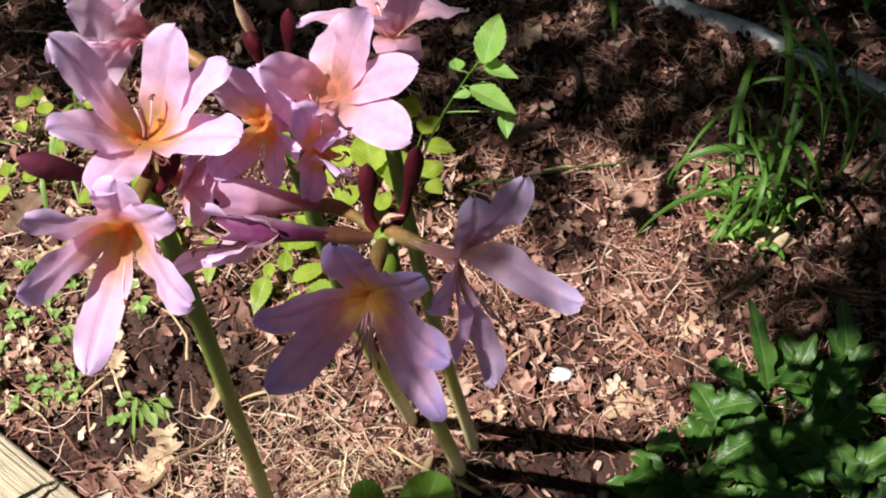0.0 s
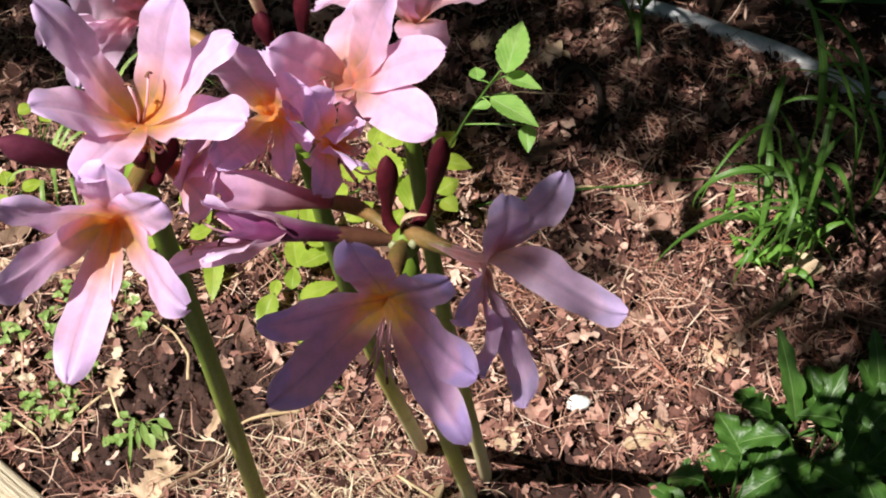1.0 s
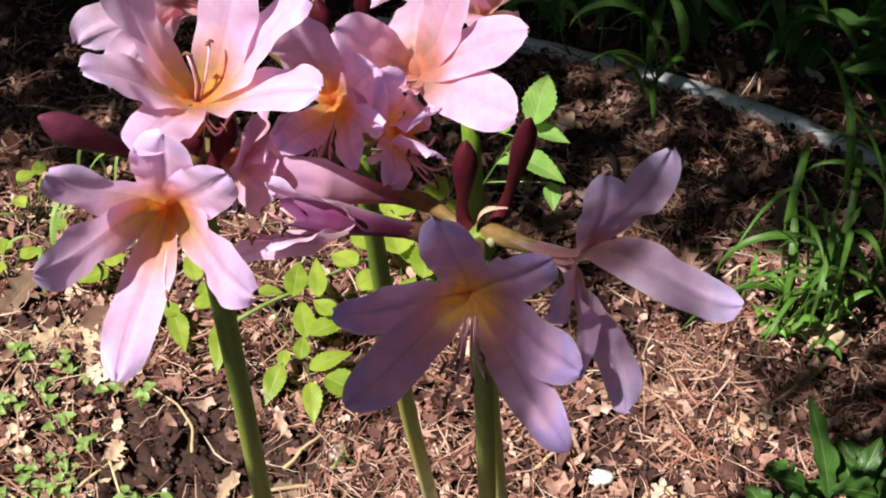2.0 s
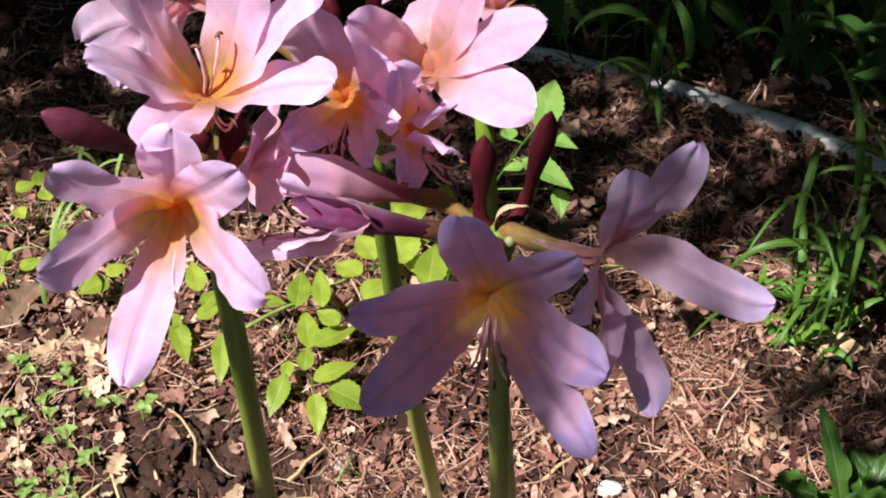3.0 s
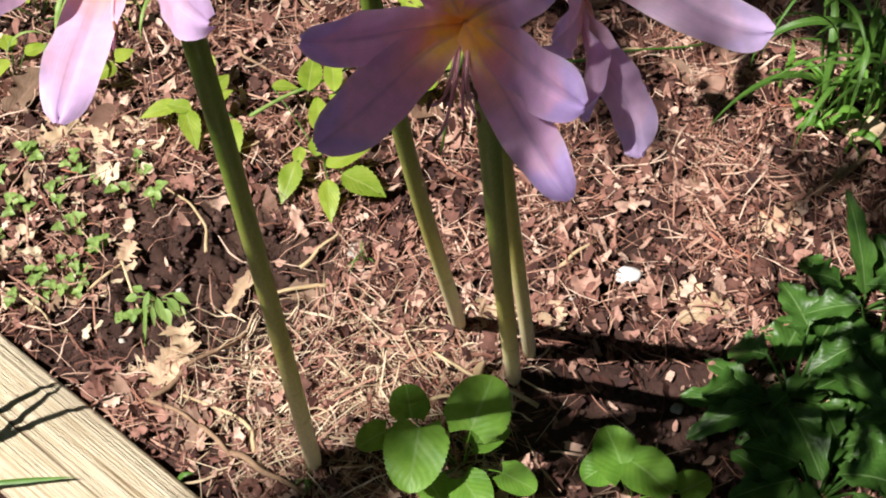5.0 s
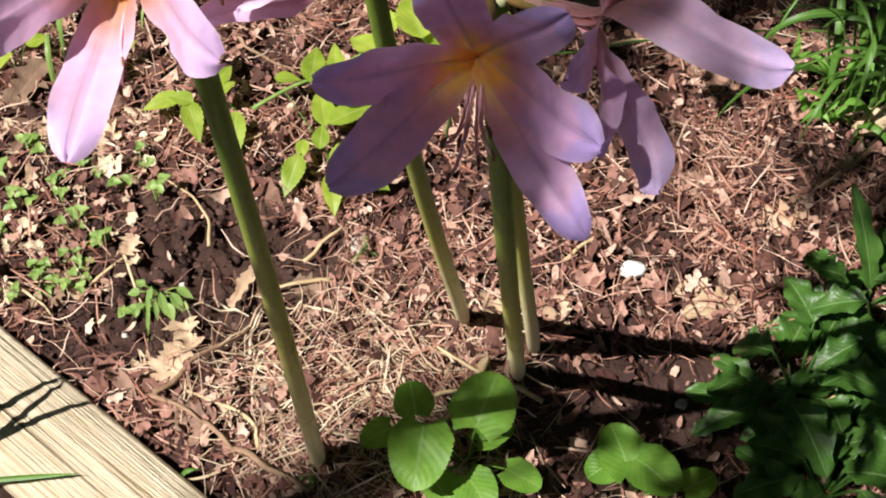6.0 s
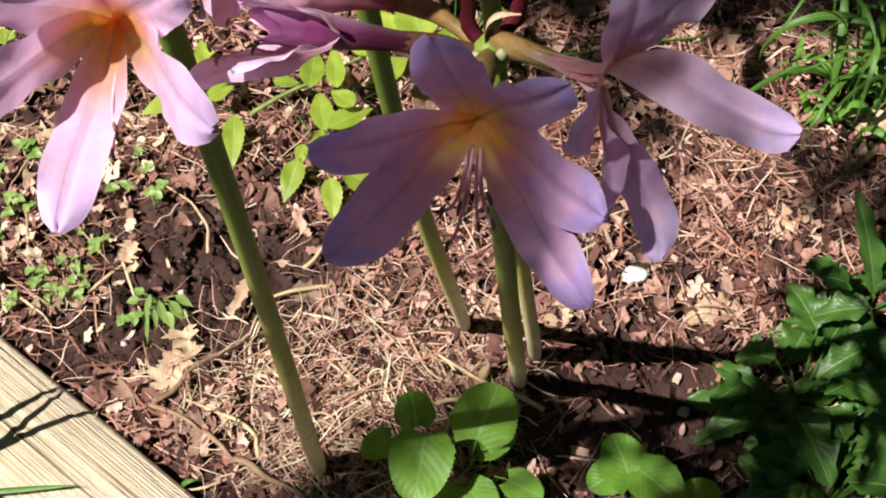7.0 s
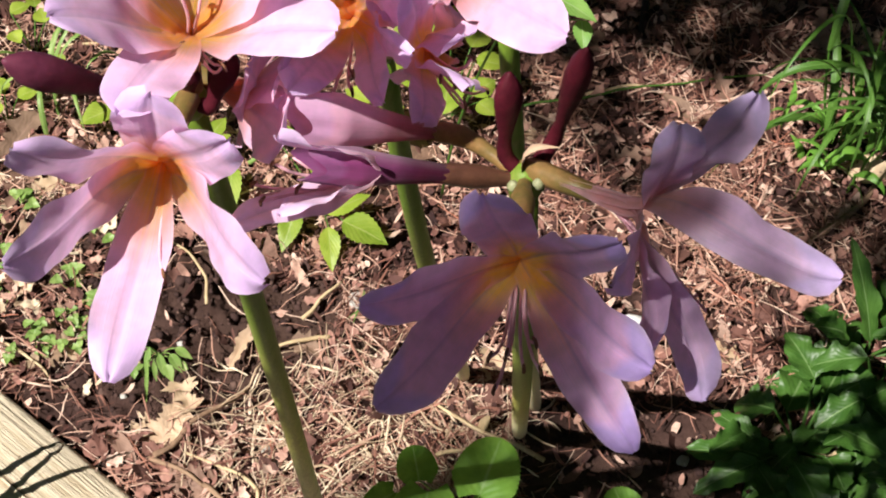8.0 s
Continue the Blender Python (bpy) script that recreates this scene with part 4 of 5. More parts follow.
for k, (x, y) in enumerate(((-0.375, 0.044), (-0.340, 0.105), (-0.324, 0.095), (-0.330, 0.076), (-0.333, 0.055), (-0.287, 0.038), (-0.345, 0.082), (-0.396, 0.139), (-0.316, 0.155), (-0.305, 0.175), (-0.285, 0.139), (-0.391, 0.194), (-0.360, 0.140), (-0.41, 0.08), (-0.40, 0.10), (-0.35, 0.18), (-0.37, 0.165), (-0.42, 0.16), (-0.365, 0.075), (-0.355, 0.055), (-0.345, 0.125), (-0.335, 0.165), (-0.405, 0.06))):
    clover((x, y), 2 + k % 4, 0.0056 + 0.0009 * (k % 3), 50 + k)
low_plant("weed_sprig", (-0.270, 0.052), [(0.004, -0.010, 0.022, 285, -40, 0.018, 0.0065), (0.012, -0.010, 0.022, 310, -25, 0.017, 0.008), (-0.004, -0.016, 0.020, 262, -45, 0.036, 0.003), (0.015, -0.004, 0.020, 335, -15, 0.015, 0.007), (-0.003, -0.006, 0.024, 255, -35, 0.020, 0.005), (0.009, -0.016, 0.017, 295, -20, 0.014, 0.008), (0.016, -0.012, 0.016, 320, -10, 0.013, 0.007), (0.000, -0.014, 0.018, 275, -50, 0.018, 0.004), (-0.014, -0.002, 0.010, 190, 0, 0.010, 0.008), (-0.011, 0.002, 0.012, 150, 5, 0.009, 0.007)], M_CLOVER, "drooping pale green weed sprig on bare soil", "weed", "ovate", 1)


# dry leaves, stones, twigs and straw lying loose
def dry_leaf(x, y, head, length, width, shape, mat, label, tilt=8, up=0.006, curl=0.15):
    h, t = radians(head), radians(tilt)
    b = on(x, y, up)
    bm = leaf_bm(b, (math.cos(h), math.sin(h), math.sin(t)), (0.15, -0.2, 1), length, width, shape, curl, 0.35)
    single("dry_leaf", bm, mat, b, label, "leaf", "fallen leaves")


dry_leaf(0.120, 0.072, 330, 0.055, 0.034, "oak", M_DRY, "curled tan lobed oak leaf on the mulch")
dry_leaf(0.165, 0.060, 200, 0.045, 0.030, "oak", M_DRY, "curled tan lobed oak leaf on the mulch")
dry_leaf(0.185, 0.130, 20, 0.045, 0.032, "oak", M_DRY, "curled tan lobed oak leaf on the mulch")
dry_leaf(0.130, 0.165, 15, 0.026, 0.020, "torn", M_DRY_DARK, "flat brown bark-like leaf piece")
dry_leaf(-0.240, 0.006, 120, 0.028, 0.024, "torn", M_DRY, "pale tan broken leaf lying on soil", 15)
dry_leaf(-0.262, -0.022, 60, 0.034, 0.028, "torn", M_DRY, "pale tan broken leaf lying on soil", 12)
dry_leaf(-0.285, -0.012, 20, 0.024, 0.02, "torn", M_DRY, "pale tan broken leaf lying on soil", 5)
dry_leaf(-0.250, -0.058, 10, 0.034, 0.032, "torn", M_DRY_DARK, "flat reddish brown piece of bark")
dry_leaf(-0.300, -0.010, 310, 0.040, 0.012, "lance", M_DRY_DARK, "flat reddish brown piece of bark")
dry_leaf(-0.172, 0.066, 340, 0.030, 0.018, "torn", M_DRY_DARK, "flat reddish brown piece of bark")
dry_leaf(-0.020, 0.062, 280, 0.032, 0.026, "torn", M_DRY, "pale tan leaf lying by the stalks", 5)
dry_leaf(0.020, 0.060, 300, 0.030, 0.02, "torn", M_DRY, "pale tan leaf lying by the stalks", 5)
dry_leaf(-0.200, 0.075, 250, 0.040, 0.010, "torn", M_DRY, "orange tan curled strip of bark", 10)
dry_leaf(-0.010, 0.278, 350, 0.040, 0.026, "oak", M_DRY, "pale curled leaf in the mulch")
dry_leaf(0.045, 0.36, 40, 0.05, 0.03, "oak", M_DRY_DARK, "brown lobed leaf in the shade")
dry_leaf(-0.39, 0.21, 10, 0.04, 0.03, "torn", M_DRY, "pale tan broken leaf lying in weeds", 5)
dry_leaf(-0.36, 0.215, 340, 0.04, 0.03, "torn", M_DRY, "pale tan broken leaf lying in weeds", 5)
dry_leaf(-0.30, 0.085, 80, 0.02, 0.016, "torn", M_DRY, "pale tan broken leaf lying in weeds", 5)
_rnd = random.Random(77)
for _k in range(46):
    _x, _y = _rnd.uniform(-0.45, 0.45), _rnd.uniform(0.22, 0.66)
    dry_leaf(_x, _y, _rnd.uniform(0, 360), _rnd.uniform(0.028, 0.055), _rnd.uniform(0.016, 0.03), _rnd.choice(["oak", "torn", "lance"]), _rnd.choice([M_DRY, M_DRY_DARK, M_DRY_DARK]), "curled brown fallen leaf in the mulch", _rnd.uniform(-5, 20), 0.006, _rnd.uniform(-0.2, 0.3))


def stone(x, y, rx, ry, rz, mat, label, seed, up=0.0):
    bm = bmesh.new()
    bmesh.ops.create_icosphere(bm, subdivisions=3, radius=1)
    for v in bm.verts:
        v.co *= 1 + 0.28 * noise.noise(v.co * 1.3 + Vector((seed, 0, 0)))
        v.co = Vector((v.co.x * rx, v.co.y * ry, v.co.z * rz))
    b = on(x, y, rz * 0.45 + up)
    bmesh.ops.translate(bm, verts=bm.verts, vec=b)
    single("stone", bm, mat, b, label, "stone", "pebbles")


stone(0.086, 0.084, 0.0100, 0.0078, 0.0058, M_STONE_W, "smooth white pebble on the mulch", 4, 0.008)
stone(0.118, -0.026, 0.0045, 0.0042, 0.003, M_STONE_G, "small grey pebble in shadow", 5)
stone(-0.124, 0.104, 0.007, 0.009, 0.004, M_STONE_P, "small white chip in the mulch", 6)
stone(-0.294, 0.020, 0.003, 0.0025, 0.002, M_STONE_P, "tiny white crumb on bare soil", 7)
stone(-0.255, 0.062, 0.003, 0.0022, 0.002, M_STONE_P, "tiny white crumb on bare soil", 8)
stone(-0.185, -0.02, 0.005, 0.004, 0.003, M_STONE_P, "small pale pebble in the mulch", 9)
stone(0.040, 0.062, 0.009, 0.003, 0.003, M_STONE_W, "thin white chip beside the stalks", 10)


def twig(a, b, r, mat, label, seed, sag=0.0, up=0.006):
    rnd = random.Random(seed)
    a, b = on(a[0], a[1], up), on(b[0], b[1], up)
    n = 12
    pts = []
    for k in range(n + 1):
        s = k / n
        p = a + (b - a) * s
        w = (b - a).length * 0.05
        pts.append(p + Vector((noise.noise(Vector((s * 3, seed, 0))) * w + sag * math.sin(math.pi * s), noise.noise(Vector((s * 3, seed, 9))) * w, 0.004 * math.sin(math.pi * s))))
    single("twig", tube_bm(pts, [r * (1.1 - 0.5 * k / n) for k in range(n + 1)], 6), mat, pts[0], label, "twig", "fallen twigs")


twig((-0.264, -0.033), (-0.200, 0.024), 0.0021, M_TWIG, "thin brown forked twig on the mulch", 1, 0, 0.012)
twig((-0.267, -0.034), (-0.224, -0.056), 0.0019, M_TWIG, "curved brown root-like twig on the mulch", 2, 0.004, 0.011)
twig((-0.226, -0.054), (-0.199, -0.082), 0.0021, M_TWIG, "curved brown root-like twig on the mulch", 22, 0.002, 0.012)
twig((-0.202, -0.076), (-0.146, -0.106), 0.0026, M_TWIG, "pale thick bent twig by the stalk", 3, 0, 0.012)
twig((0.030, 0.085), (0.062, 0.118), 0.0018, M_STRAW, "straight pale dry stick", 4)
twig((-0.165, 0.085), (-0.130, 0.125), 0.0016, M_STRAW, "straight pale dry stick", 5)
twig((-0.325, 0.060), (-0.290, 0.100), 0.0014, M_STRAW, "thin pale stem across the weeds", 6)
twig((-0.302, 0.085), (-0.280, 0.035), 0.0013, M_STRAW, "thin pale stem across bare soil", 7)
twig((0.215, 0.155), (0.300, 0.245), 0.0030, M_TWIG, "dark curved stick in front of the grass", 8, 0.02)
_hoop = [bezier(on(0.080, 0.445, -0.002), on(0.078, 0.490, 0.022), on(0.100, 0.498, 0.024), on(0.113, 0.472, 0.022), t / 9) for t in range(9)]
_hoop += [bezier(on(0.113, 0.472, 0.022), on(0.126, 0.446, 0.020), on(0.120, 0.405, 0.012), on(0.107, 0.372, -0.002), t / 12) for t in range(13)]
single("root", tube_bm(_hoop, [0.0034] * 22, 8), M_ROOT, _hoop[0], "dark bent root arching out of the shaded mulch", "root")
twig((0.060, 0.32), (0.135, 0.335), 0.0014, M_STRAW, "pale thin stem on the mulch", 10)
twig((0.00, 0.30), (0.22, 0.345), 0.0011, M_GRASS, "long thin green runner over the mulch", 11, 0, 0.012)
twig((-0.212, 0.207), (-0.101, 0.287), 0.0016, M_CLOVER, "long pale green stem leaning among the saplings", 13, 0, 0.05)
twig((0.135, 0.150), (0.165, 0.260), 0.0014, M_TWIG, "thin reddish twig on the mulch", 12)
for _k in range(26):
    _x, _y, _a = _rnd.uniform(-0.42, 0.40), _rnd.uniform(-0.08, 0.6), _rnd.uniform(0, 6.3)
    _l = _rnd.uniform(0.04, 0.11)
    twig((_x, _y), (_x + _l * math.cos(_a), _y + _l * math.sin(_a)), _rnd.uniform(0.0008, 0.0018), _rnd.choice([M_TWIG, M_STRAW]), "thin dry stem lying in the mulch", 100 + _k, _rnd.uniform(-0.02, 0.02), 0.008)


def sprout():
    b = on(-0.031, -0.003, -0.003)
    top = b + Vector((0.008, -0.004, 0.034))
    pts = [b + (top - b) * s for s in (0, 0.2, 0.5, 0.75, 0.92, 1)]
    single("sprout", tube_bm(pts, [0.0045, 0.0055, 0.0055, 0.004, 0.002, 0.0005], 10, flat=0.6), M_STRAW, b, "short papery tan bulb sprout at the soil", "sprout")


sprout()


# litter that cannot be counted
def scatter(name, mat, count, build, label, seed, area=(-0.56, 0.52, -0.17, 0.80), keep=None):
    rng = np.random.default_rng(seed)
    verts, faces = [], []
    for _ in range(count):
        x, y = rng.uniform(area[0], area[1]), rng.uniform(area[2], area[3])
        if (keep and rng.random() > keep(x, y)) or (x + 0.385) * 0.62 + (y - 0.023) * 0.784 < 0.004:
            continue
        vs, fs = build(rng, x, y)
        n = len(verts)
        verts.extend(vs)
        faces.extend(tuple(n + i for i in f) for f in fs)
    me = bpy.data.meshes.new(name)
    me.from_pydata(verts, [], faces)
    me.materials.append(mat)
    me.shade_smooth()
    tagged(new(name, me), label, "mulch", kind="stuff")


def needle(rng, x, y):
    """A straw: mostly straight, thin at both ends, some short and broad, a few curled."""
    a, l = rng.uniform(0, 6.283), rng.uniform(0.008, 0.046)
    bend = rng.normal(0, 0.30) if rng.random() < 0.75 else rng.normal(0, 1.3)
    w = rng.choice([0.00024, 0.00032, 0.00044, 0.00062, 0.00095], p=[0.25, 0.3, 0.25, 0.14, 0.06]) * rng.uniform(0.8, 1.2)
    z0, rise = rng.uniform(0.002, 0.013), rng.uniform(-0.2, 0.26)
    vs, n = [], 5
    px, py = x, y
    for k in range(n + 1):
        t = a + bend * (k / n - 0.5)
        q = w * (0.35 + 0.75 * math.sin(math.pi * (0.12 + 0.78 * k / n)))
        sx, sy = -math.sin(t) * q, math.cos(t) * q
        z = ground_z(px, py) + z0 + max(0, rise * l * k / n)
        vs += [(px + sx, py + sy, z), (px, py, z + q * 1.1), (px - sx, py - sy, z)]
        px, py = px + math.cos(t) * l / n, py + math.sin(t) * l / n
    fs = []
    for k in range(n):
        i = 3 * k
        fs += [(i, i + 1, i + 4, i + 3), (i + 1, i + 2, i + 5, i + 4)]
    return vs, fs


def chip(rng, x, y):
    a, l, w = rng.uniform(0, 6.283), rng.uniform(0.0016, 0.0048) * rng.choice([0.7, 1, 1, 1.3, 1.8]), 0
    w = l * rng.uniform(0.25, 0.8)
    c, s = math.cos(a), math.sin(a)
    tx, ty, curl = rng.normal(0, 0.65), rng.normal(0, 0.65), rng.uniform(-40, 110)
    z0 = ground_z(x, y) + rng.uniform(0.002, 0.011)
    vs = []
    for i in range(4):
        for j in range(3):
            u, v = (i / 1.5 - 1) * l * rng.uniform(0.75, 1.15), (j - 1) * w * rng.uniform(0.6, 1.1) * (1 if 0 < i < 3 else 0.6)
            vs.append((x + c * u - s * v, y + s * u + c * v, z0 + tx * u + ty * v + curl * u * u + rng.uniform(-0.0006, 0.0006)))
    fs = [(i * 3 + j, i * 3 + j + 1, i * 3 + j + 4, i * 3 + j + 3) for i in range(3) for j in range(2)]
    return vs, fs


def crumb(rng, x, y):
    r = rng.uniform(0.001, 0.0042)
    z = ground_z(x, y) + r * 0.3
    vs = [(x + r * q[0] * rng.uniform(0.7, 1.3), y + r * q[1] * rng.uniform(0.7, 1.3), z + r * q[2] * rng.uniform(0.6, 1.1)) for q in ((1, 0, 0), (0.3, 0.95, 0), (-0.8, 0.6, 0), (-0.8, -0.6, 0), (0.3, -0.95, 0), (0, 0, 1), (0, 0, -0.6))]
    return vs, [(k, (k + 1) % 5, 5) for k in range(5)] + [((k + 1) % 5, k, 6) for k in range(5)]


def bare(x, y):
    """How much litter lies here: little on the dug soil."""
    n = 0.3 * noise.noise(Vector((x * 25, y * 25, 0)))
    dug = ((x + 0.243) / 0.098) ** 2 + ((y - 0.074) / 0.086) ** 2 < 1 + 2 * n
    dug = dug or ((x + 0.305) / 0.050) ** 2 + ((y - 0.018) / 0.026) ** 2 < 1 + n
    # litter thinned for dark soil, and to imitate the shadow lying on it
    dim_soil = ((x - 0.11) / 0.13) ** 2 + ((y + 0.045) / 0.058) ** 2 < 1 + n
    # litter thinned past the pipe: bare dark soil stands in for deep shade
    beyond = y > 0.675 - 0.229 * x - 0.644 * x * x
    return (1 - 0.96 * dug - 0.78 * dim_soil * (not dug)) * (0.22 if beyond else 1.0)


def straw_bed(x, y):
    """Needles lie in drifts, thin on the dark, partly shaded soil near the stalks."""
    n = noise.noise(Vector((x * 16, y * 16, 5)))
    k = max(0.12, bare(x, y)) * min(1.0, max(0.10, 0.42 + 1.4 * n + 0.6 * (((x + 0.11) / 0.13) ** 2 + ((y + 0.03) / 0.07) ** 2 < 1)))
    k = min(1.0, k + 0.22 * max(0.0, 1 - ((x - 0.19) / 0.13) ** 2 - ((y - 0.17) / 0.09) ** 2))
    return k * (0.3 if ((x - 0.12) / 0.14) ** 2 + ((y + 0.025) / 0.055) ** 2 < 1 else 1)


def scrap(rng, x, y):
    a, l = rng.uniform(0, 6.283), rng.uniform(0.0025, 0.0075) * rng.choice([0.7, 1, 1, 1.5])
    w = l * rng.uniform(0.35, 0.8)
    c, s = math.cos(a), math.sin(a)
    tx, ty, curl, ph = rng.normal(0, 0.45), rng.normal(0, 0.45), rng.uniform(-40, 70), rng.uniform(0, 6)
    z0 = ground_z(x, y) + rng.uniform(0.003, 0.013)
    vs = []
    for i in range(7):
        for j in range(5):
            e = 1 + 0.3 * math.sin(i * 2.3 + ph) + rng.uniform(-0.25, 0.2) if j in (0, 4) else 1
            u, v = (i / 3 - 1) * l, (j / 2 - 1) * w * e * math.sin(math.pi * (0.12 + 0.76 * i / 6)) ** 0.4
            vs.append((x + c * u - s * v, y + s * u + c * v, z0 + tx * u + ty * v + curl * (u * u + v * v) + rng.uniform(-0.0004, 0.0004) + 0.16 * l * math.sin(i * 1.7 + j * 1.2 + ph)))
    return vs, [(i * 5 + j, i * 5 + j + 1, i * 5 + j + 6, i * 5 + j + 5) for i in range(6) for j in range(4)]


def scraps_lie(x, y):
    return bare(x, y) * min(1.0, max(0.1, 0.45 + 1.3 * noise.noise(Vector((x * 13, y * 13, 11)))))


scatter("leaf_scraps", M_SCRAP, 7600, scrap, "curled tan and brown scraps of fallen leaves", 15, keep=scraps_lie)
scatter("leaf_litter", M_CHIP, 30000, chip, "crumbled brown and tan leaf and bark mulch", 5, keep=bare)
scatter("pine_straw", M_NEEDLE, 50000, needle, "reddish tan fallen pine needles and dry straw", 6, keep=straw_bed)
scatter("pale_scraps", M_PALE, 90, scrap, "pale crumbled leaf scraps among the weeds", 17, (-0.44, -0.29, 0.02, 0.24))
scatter("dry_straw", M_PALE, 1900, needle, "pale dry straw drifted round the stalks", 16, (-0.26, 0.03, -0.12, 0.07), lambda x, y: max(0.0, 1 - ((x + 0.12) / 0.15) ** 2 - ((y + 0.03) / 0.09) ** 2))
scatter("soil_crumbs", M_CRUMB, 6000, crumb, "dark crumbs of soil", 7)


def clod(rng, x, y):
    r = rng.uniform(0.0008, 0.0034) * rng.choice([1.3, 0.7, 0.5, 0.5])
    z = ground_z(x, y) + r * 0.2
    vs = []
    for lat in (-0.5, 0.15, 0.7):
        for k in range(6):
            a = 1.047 * k + lat
            q = r * math.cos(lat) * rng.uniform(0.55, 1.45)
            vs.append((x + q * math.cos(a), y + q * math.sin(a), z + r * math.sin(lat) * rng.uniform(0.7, 1.1)))
    vs.append((x, y, z + r * rng.uniform(0.75, 1.0)))
    fs = [(6 * l + k, 6 * l + (k + 1) % 6, 6 * l + 6 + (k + 1) % 6, 6 * l + 6 + k) for l in range(2) for k in range(6)]
    return vs, fs + [(12 + k, 12 + (k + 1) % 6, 18) for k in range(6)]


scatter("soil_clods", M_CRUMB, 3000, clod, "loose dark crumbly soil clods", 9, (-0.36, 0.26, -0.09, 0.14), lambda x, y: max(0.0, 1.0 - 1.4 * bare(x, y)))


# trees round the bed, outside the view: their crowns leave a gap for the sun
def leaf_cloud(bm, c, r, count, size, rnd, gap=False):
    for _ in range(count):
        p = c + Vector([rnd.gauss(0, r * 0.55) for _ in range(3)])
        if gap and p.z > 0.3:
            u, v = p.x - SUN.x * p.z, p.y - SUN.y * p.z
            if -0.8 < u < 0.85 and -0.8 < v < 0.9:
                continue
        way = Vector((rnd.uniform(-1, 1), rnd.uniform(-1, 1), rnd.uniform(-0.6, 0.3))).normalized()
        face = Vector((rnd.uniform(-0.7, 0.7), rnd.uniform(-0.7, 0.7), 1))
        side = way.cross(face).normalized()
        l = size * rnd.uniform(0.7, 1.2)
        q = [p, p + way * l * 0.45 + side * l * 0.33, p + way * l, p + way * l * 0.45 - side * l * 0.33]
        bm.faces.new([bm.verts.new(x) for x in q])


def tree(base, top, clumps, girth, label, limbs):
    rnd = random.Random(round(base[0] * 100))
    base = on(base[0], base[1], -0.05)
    top = Vector(top)
    ob = thing("tree", base, label, "tree", "trees round the bed")
    part("trunk", tube_bm([base + (top - base) * s + Vector((0.05 * math.sin(s * 5), 0, 0)) for s in (k / 12 for k in range(13))], [girth * (1 - 0.75 * k / 12) for k in range(13)], 12), M_TREE, ob)
    bm = bmesh.new()
    for c, r, count, size, gap in clumps:
        leaf_cloud(bm, Vector(c), r, count, size, rnd, gap)
    part("crown", bm, M_LEAF_DARK, ob, smooth=False)
    for k in limbs:
        c = Vector(clumps[k][0])
        s = base + (top - base) * min(0.9, max(0.25, (c.z - 0.3) / top.z))
        part("limb", tube_bm([bezier(s, s + (c - s) * 0.3 + Vector((0, 0, 0.15)), s + (c - s) * 0.7 + Vector((0, 0, 0.12)), c, t / 10) for t in range(11)], [girth * 0.25 * (1 - 0.85 * t / 10) for t in range(11)], 6), M_TREE, ob)


def under_sun(h, u, v):
    """The place at height h whose shadow falls on (u, v)."""
    return (u + SUN.x * h, v + SUN.y * h, h)


def sky_block_hedge():
    """Dense unseen bushes, added behind the undergrowth to keep the bed's back dark."""
    rnd = random.Random(12)
    for x, y in ((-0.45, 1.35), (0.05, 1.30), (0.50, 1.22), (0.95, 1.0), (1.15, 0.55)):
        foot = on(x, y, -0.02)
        bush = thing("bush", foot, "unseen dense dark green bush added to block sky light", "bush", "bushes behind the bed")
        for k in range(4):
            top = foot + Vector((rnd.uniform(-0.2, 0.2), rnd.uniform(-0.1, 0.15), rnd.uniform(0.6, 0.9)))
            part("branch", tube_bm([bezier(foot, foot + Vector((0, 0, 0.3)), top - Vector((0, 0, 0.2)), top, t / 8) for t in range(9)], [0.012 * (1 - 0.08 * t) for t in range(9)], 6), M_TREE, bush)
        bm = bmesh.new()
        for _ in range(9):
            leaf_cloud(bm, foot + Vector((rnd.uniform(-0.22, 0.22), rnd.uniform(-0.08, 0.15), rnd.uniform(0.2, 1.05))), 0.17, 110, 0.085, rnd)
        part("crown", bm, M_LEAF_DARK, bush, smooth=False)


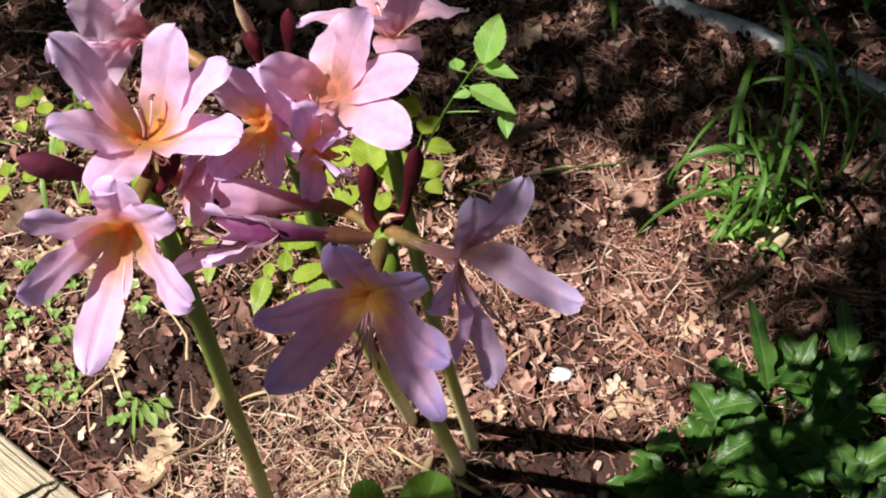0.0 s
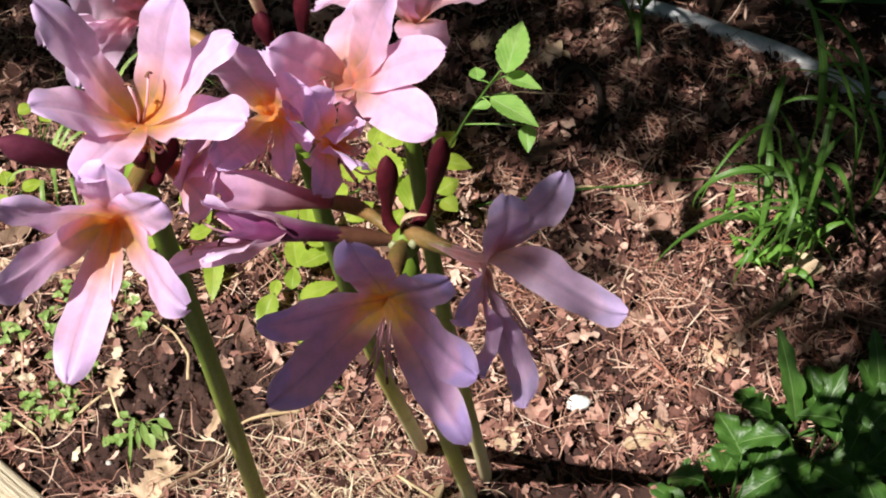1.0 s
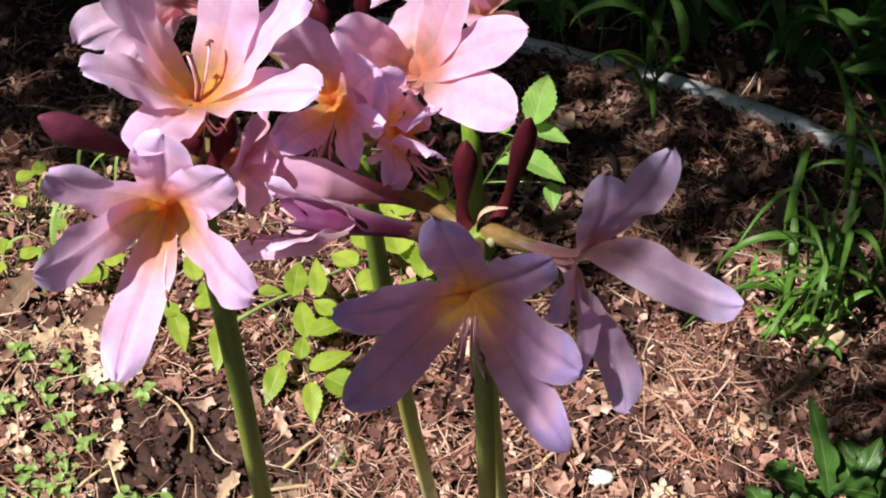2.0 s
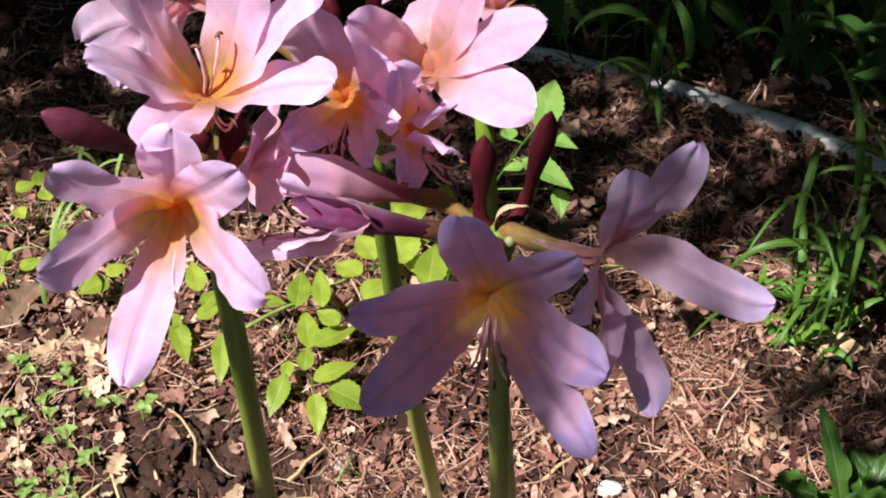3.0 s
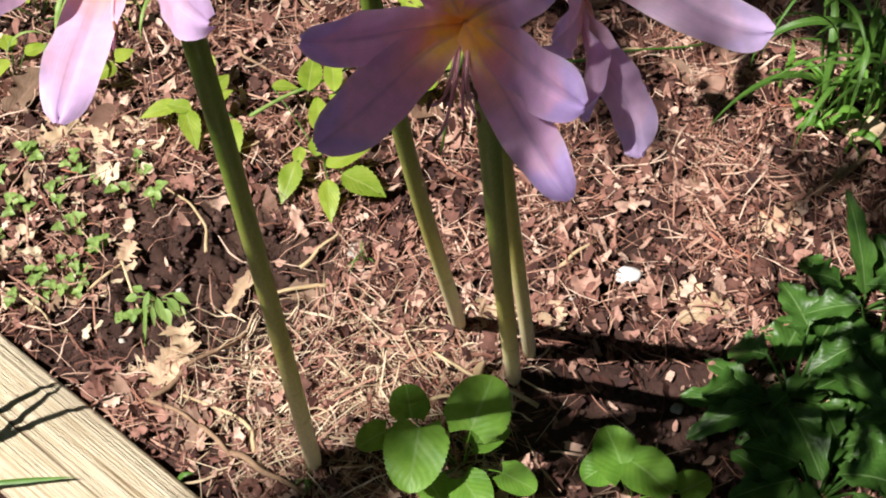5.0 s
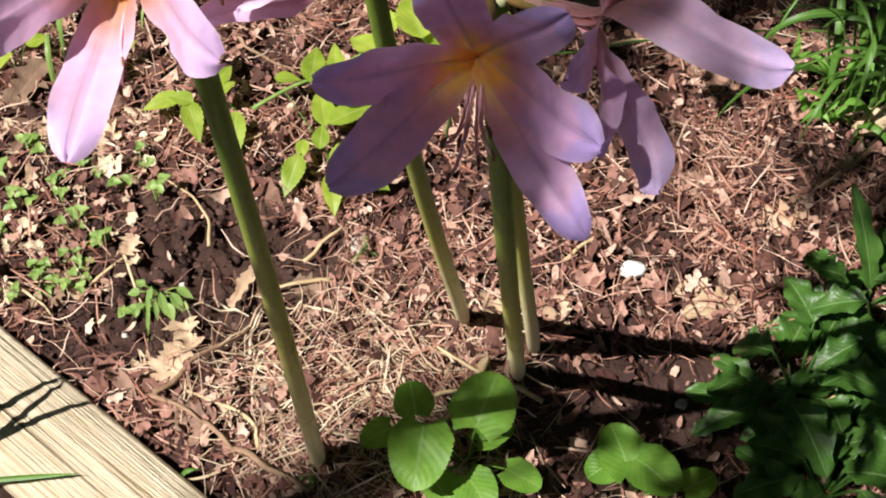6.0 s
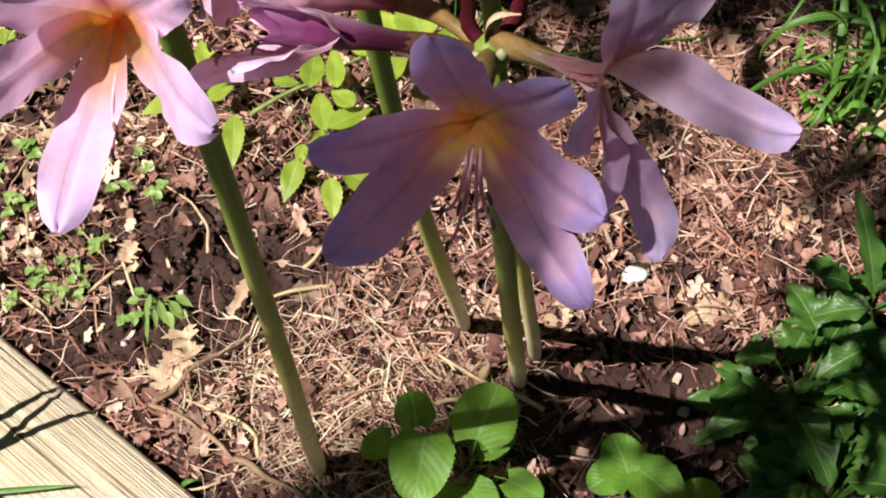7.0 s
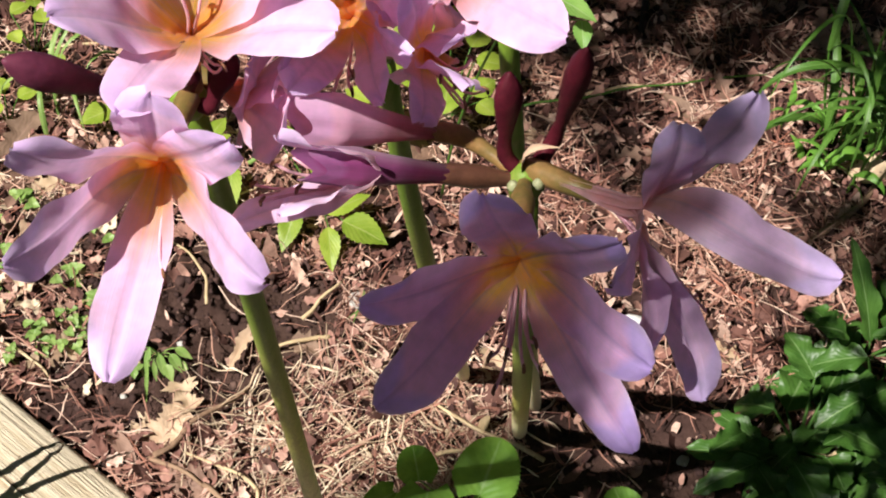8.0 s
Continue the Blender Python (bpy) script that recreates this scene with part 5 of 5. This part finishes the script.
def build_trees():
    rnd = random.Random(8)
    near = [(under_sun(h, u, v), r, round(120000 * r * r), 0.012, False) for h, u, v, r in ((2.2, 0.348, -0.074, 0.034), (2.2, 0.374, -0.058, 0.018), (2.2, 0.402, -0.075, 0.017), (2.2, 0.394, -0.045, 0.018), (2.2, 0.386, -0.018, 0.020), (2.25, 0.322, -0.090, 0.026))]
    near += [(under_sun(h, u, v), r, 44, 0.026, False) for h, u, v, r in ((1.4, 0.33, -0.15, 0.05), (1.4, 0.40, -0.14, 0.05), (1.5, 0.27, -0.14, 0.03), (1.4, 0.42, -0.135, 0.03), (1.4, 0.275, -0.125, 0.025), (1.45, 0.245, -0.135, 0.03), (1.5, 0.455, 0.03, 0.035))]
    near += [(under_sun(h, u, v), r, 24, 0.026, False) for h, u, v, r in ((1.4, 0.10, -0.052, 0.03), (1.4, 0.155, -0.062, 0.03), (1.45, 0.055, -0.065, 0.025), (1.5, 0.165, -0.095, 0.026), (1.4, 0.195, -0.075, 0.028), (1.45, 0.212, -0.035, 0.024), (1.5, 0.216, -0.096, 0.03), (1.5, 0.185, -0.045, 0.02), (1.5, 0.19, 0.0, 0.016))]
    near += [(under_sun(h, u, v), r, 22, 0.022, False) for h, u, v, r in ((1.9, 0.060, 0.300, 0.020), (1.9, 0.085, 0.262, 0.018), (1.9, 0.048, 0.338, 0.022), (1.9, 0.108, 0.228, 0.014), (1.9, 0.092, 0.315, 0.018), (1.9, 0.030, 0.285, 0.016))]
    tree((-1.3, -1.75), (-1.05, -1.0, 2.6), near, 0.05, "slim young tree whose low branch shades the lilies", (0,))
    back = []
    step = 0.042
    for i in range(round(2.4 / step)):
        for j in range(round(2.3 / step)):
            u, v = -0.95 + step * (i + rnd.uniform(-0.4, 0.4)), -0.4 + step * (j + rnd.uniform(-0.4, 0.4))
            edge = 0.02 * math.sin(u * 13) + 0.012 * math.sin(u * 37 + 1)
            if v > 0.60 or u > 0.42 and v > 0.10 or u > 0.50 and v > -0.4 or u < -0.05 and v > 0.50 + edge or u < -0.52 and v > 0.30:
                share = 1.0
            elif u > 0.272 + edge and 0.10 < v < 0.20:
                share = 0.9
            elif u > 0.33 + edge and 0.20 <= v < 0.36:
                share = 0.4
            elif u > -0.06 and v > 0.375 + edge:
                share = 0.60 if 0.04 < u < 0.28 else 0.85
            elif u < -0.06 and v > 0.43 + edge:
                share = 0.65
            elif u > 0.0 and v > 0.315 + edge:
                share = 0.25
            else:
                share = 0.0
            if math.hypot(u - 0.185, v - 0.588) < 0.018 or math.hypot(u - 0.262, v - 0.562) < 0.016:
                share = 0.0
            if rnd.random() < share:
                deep = v > 0.75 or u > 0.5
                back.append((under_sun(rnd.uniform(1.6, 2.5), u, v), 0.05 if deep else 0.030, 26 if deep else 16, 0.07 if deep else 0.040, False))
    tree((-1.1, 1.5), (-1.1, 1.2, 3.2), back, 0.10, "leafy tree whose crown shades the back of the bed", ())
    for k in range(9):
        a = 2 * math.pi * k / 9 + 0.3
        x, y = 3.0 * math.cos(a), 0.2 + 3.0 * math.sin(a)
        clumps = []
        for _ in range(16):
            h = rnd.uniform(0.3, 4.6)
            lean = 0.25 + 0.75 * min(1, h / 3.5) * rnd.uniform(0.2, 1.0)
            clumps.append(((x * (1.25 - lean) + rnd.uniform(-0.5, 0.5), y * (1.25 - lean) + rnd.uniform(-0.5, 0.5), h + (1.2 if lean > 0.8 else 0)), 0.75, 120, 0.17, True))
        # low unseen clumps added to cut sky light at the back
        if 0 < a < 1.8:
            for _ in range(10):
                q = rnd.uniform(0.42, 0.62)
                clumps.append(((x * q + rnd.uniform(-0.4, 0.4), y * q + 0.35 + rnd.uniform(-0.2, 0.4), rnd.uniform(0.7, 1.9)), 0.30, 90, 0.12, True))
        tree((x * 1.15, y * 1.15), (x, y, 4.5), clumps, 0.13, "tall dense tree standing round the garden bed", ())


sky_block_hedge()
build_trees()
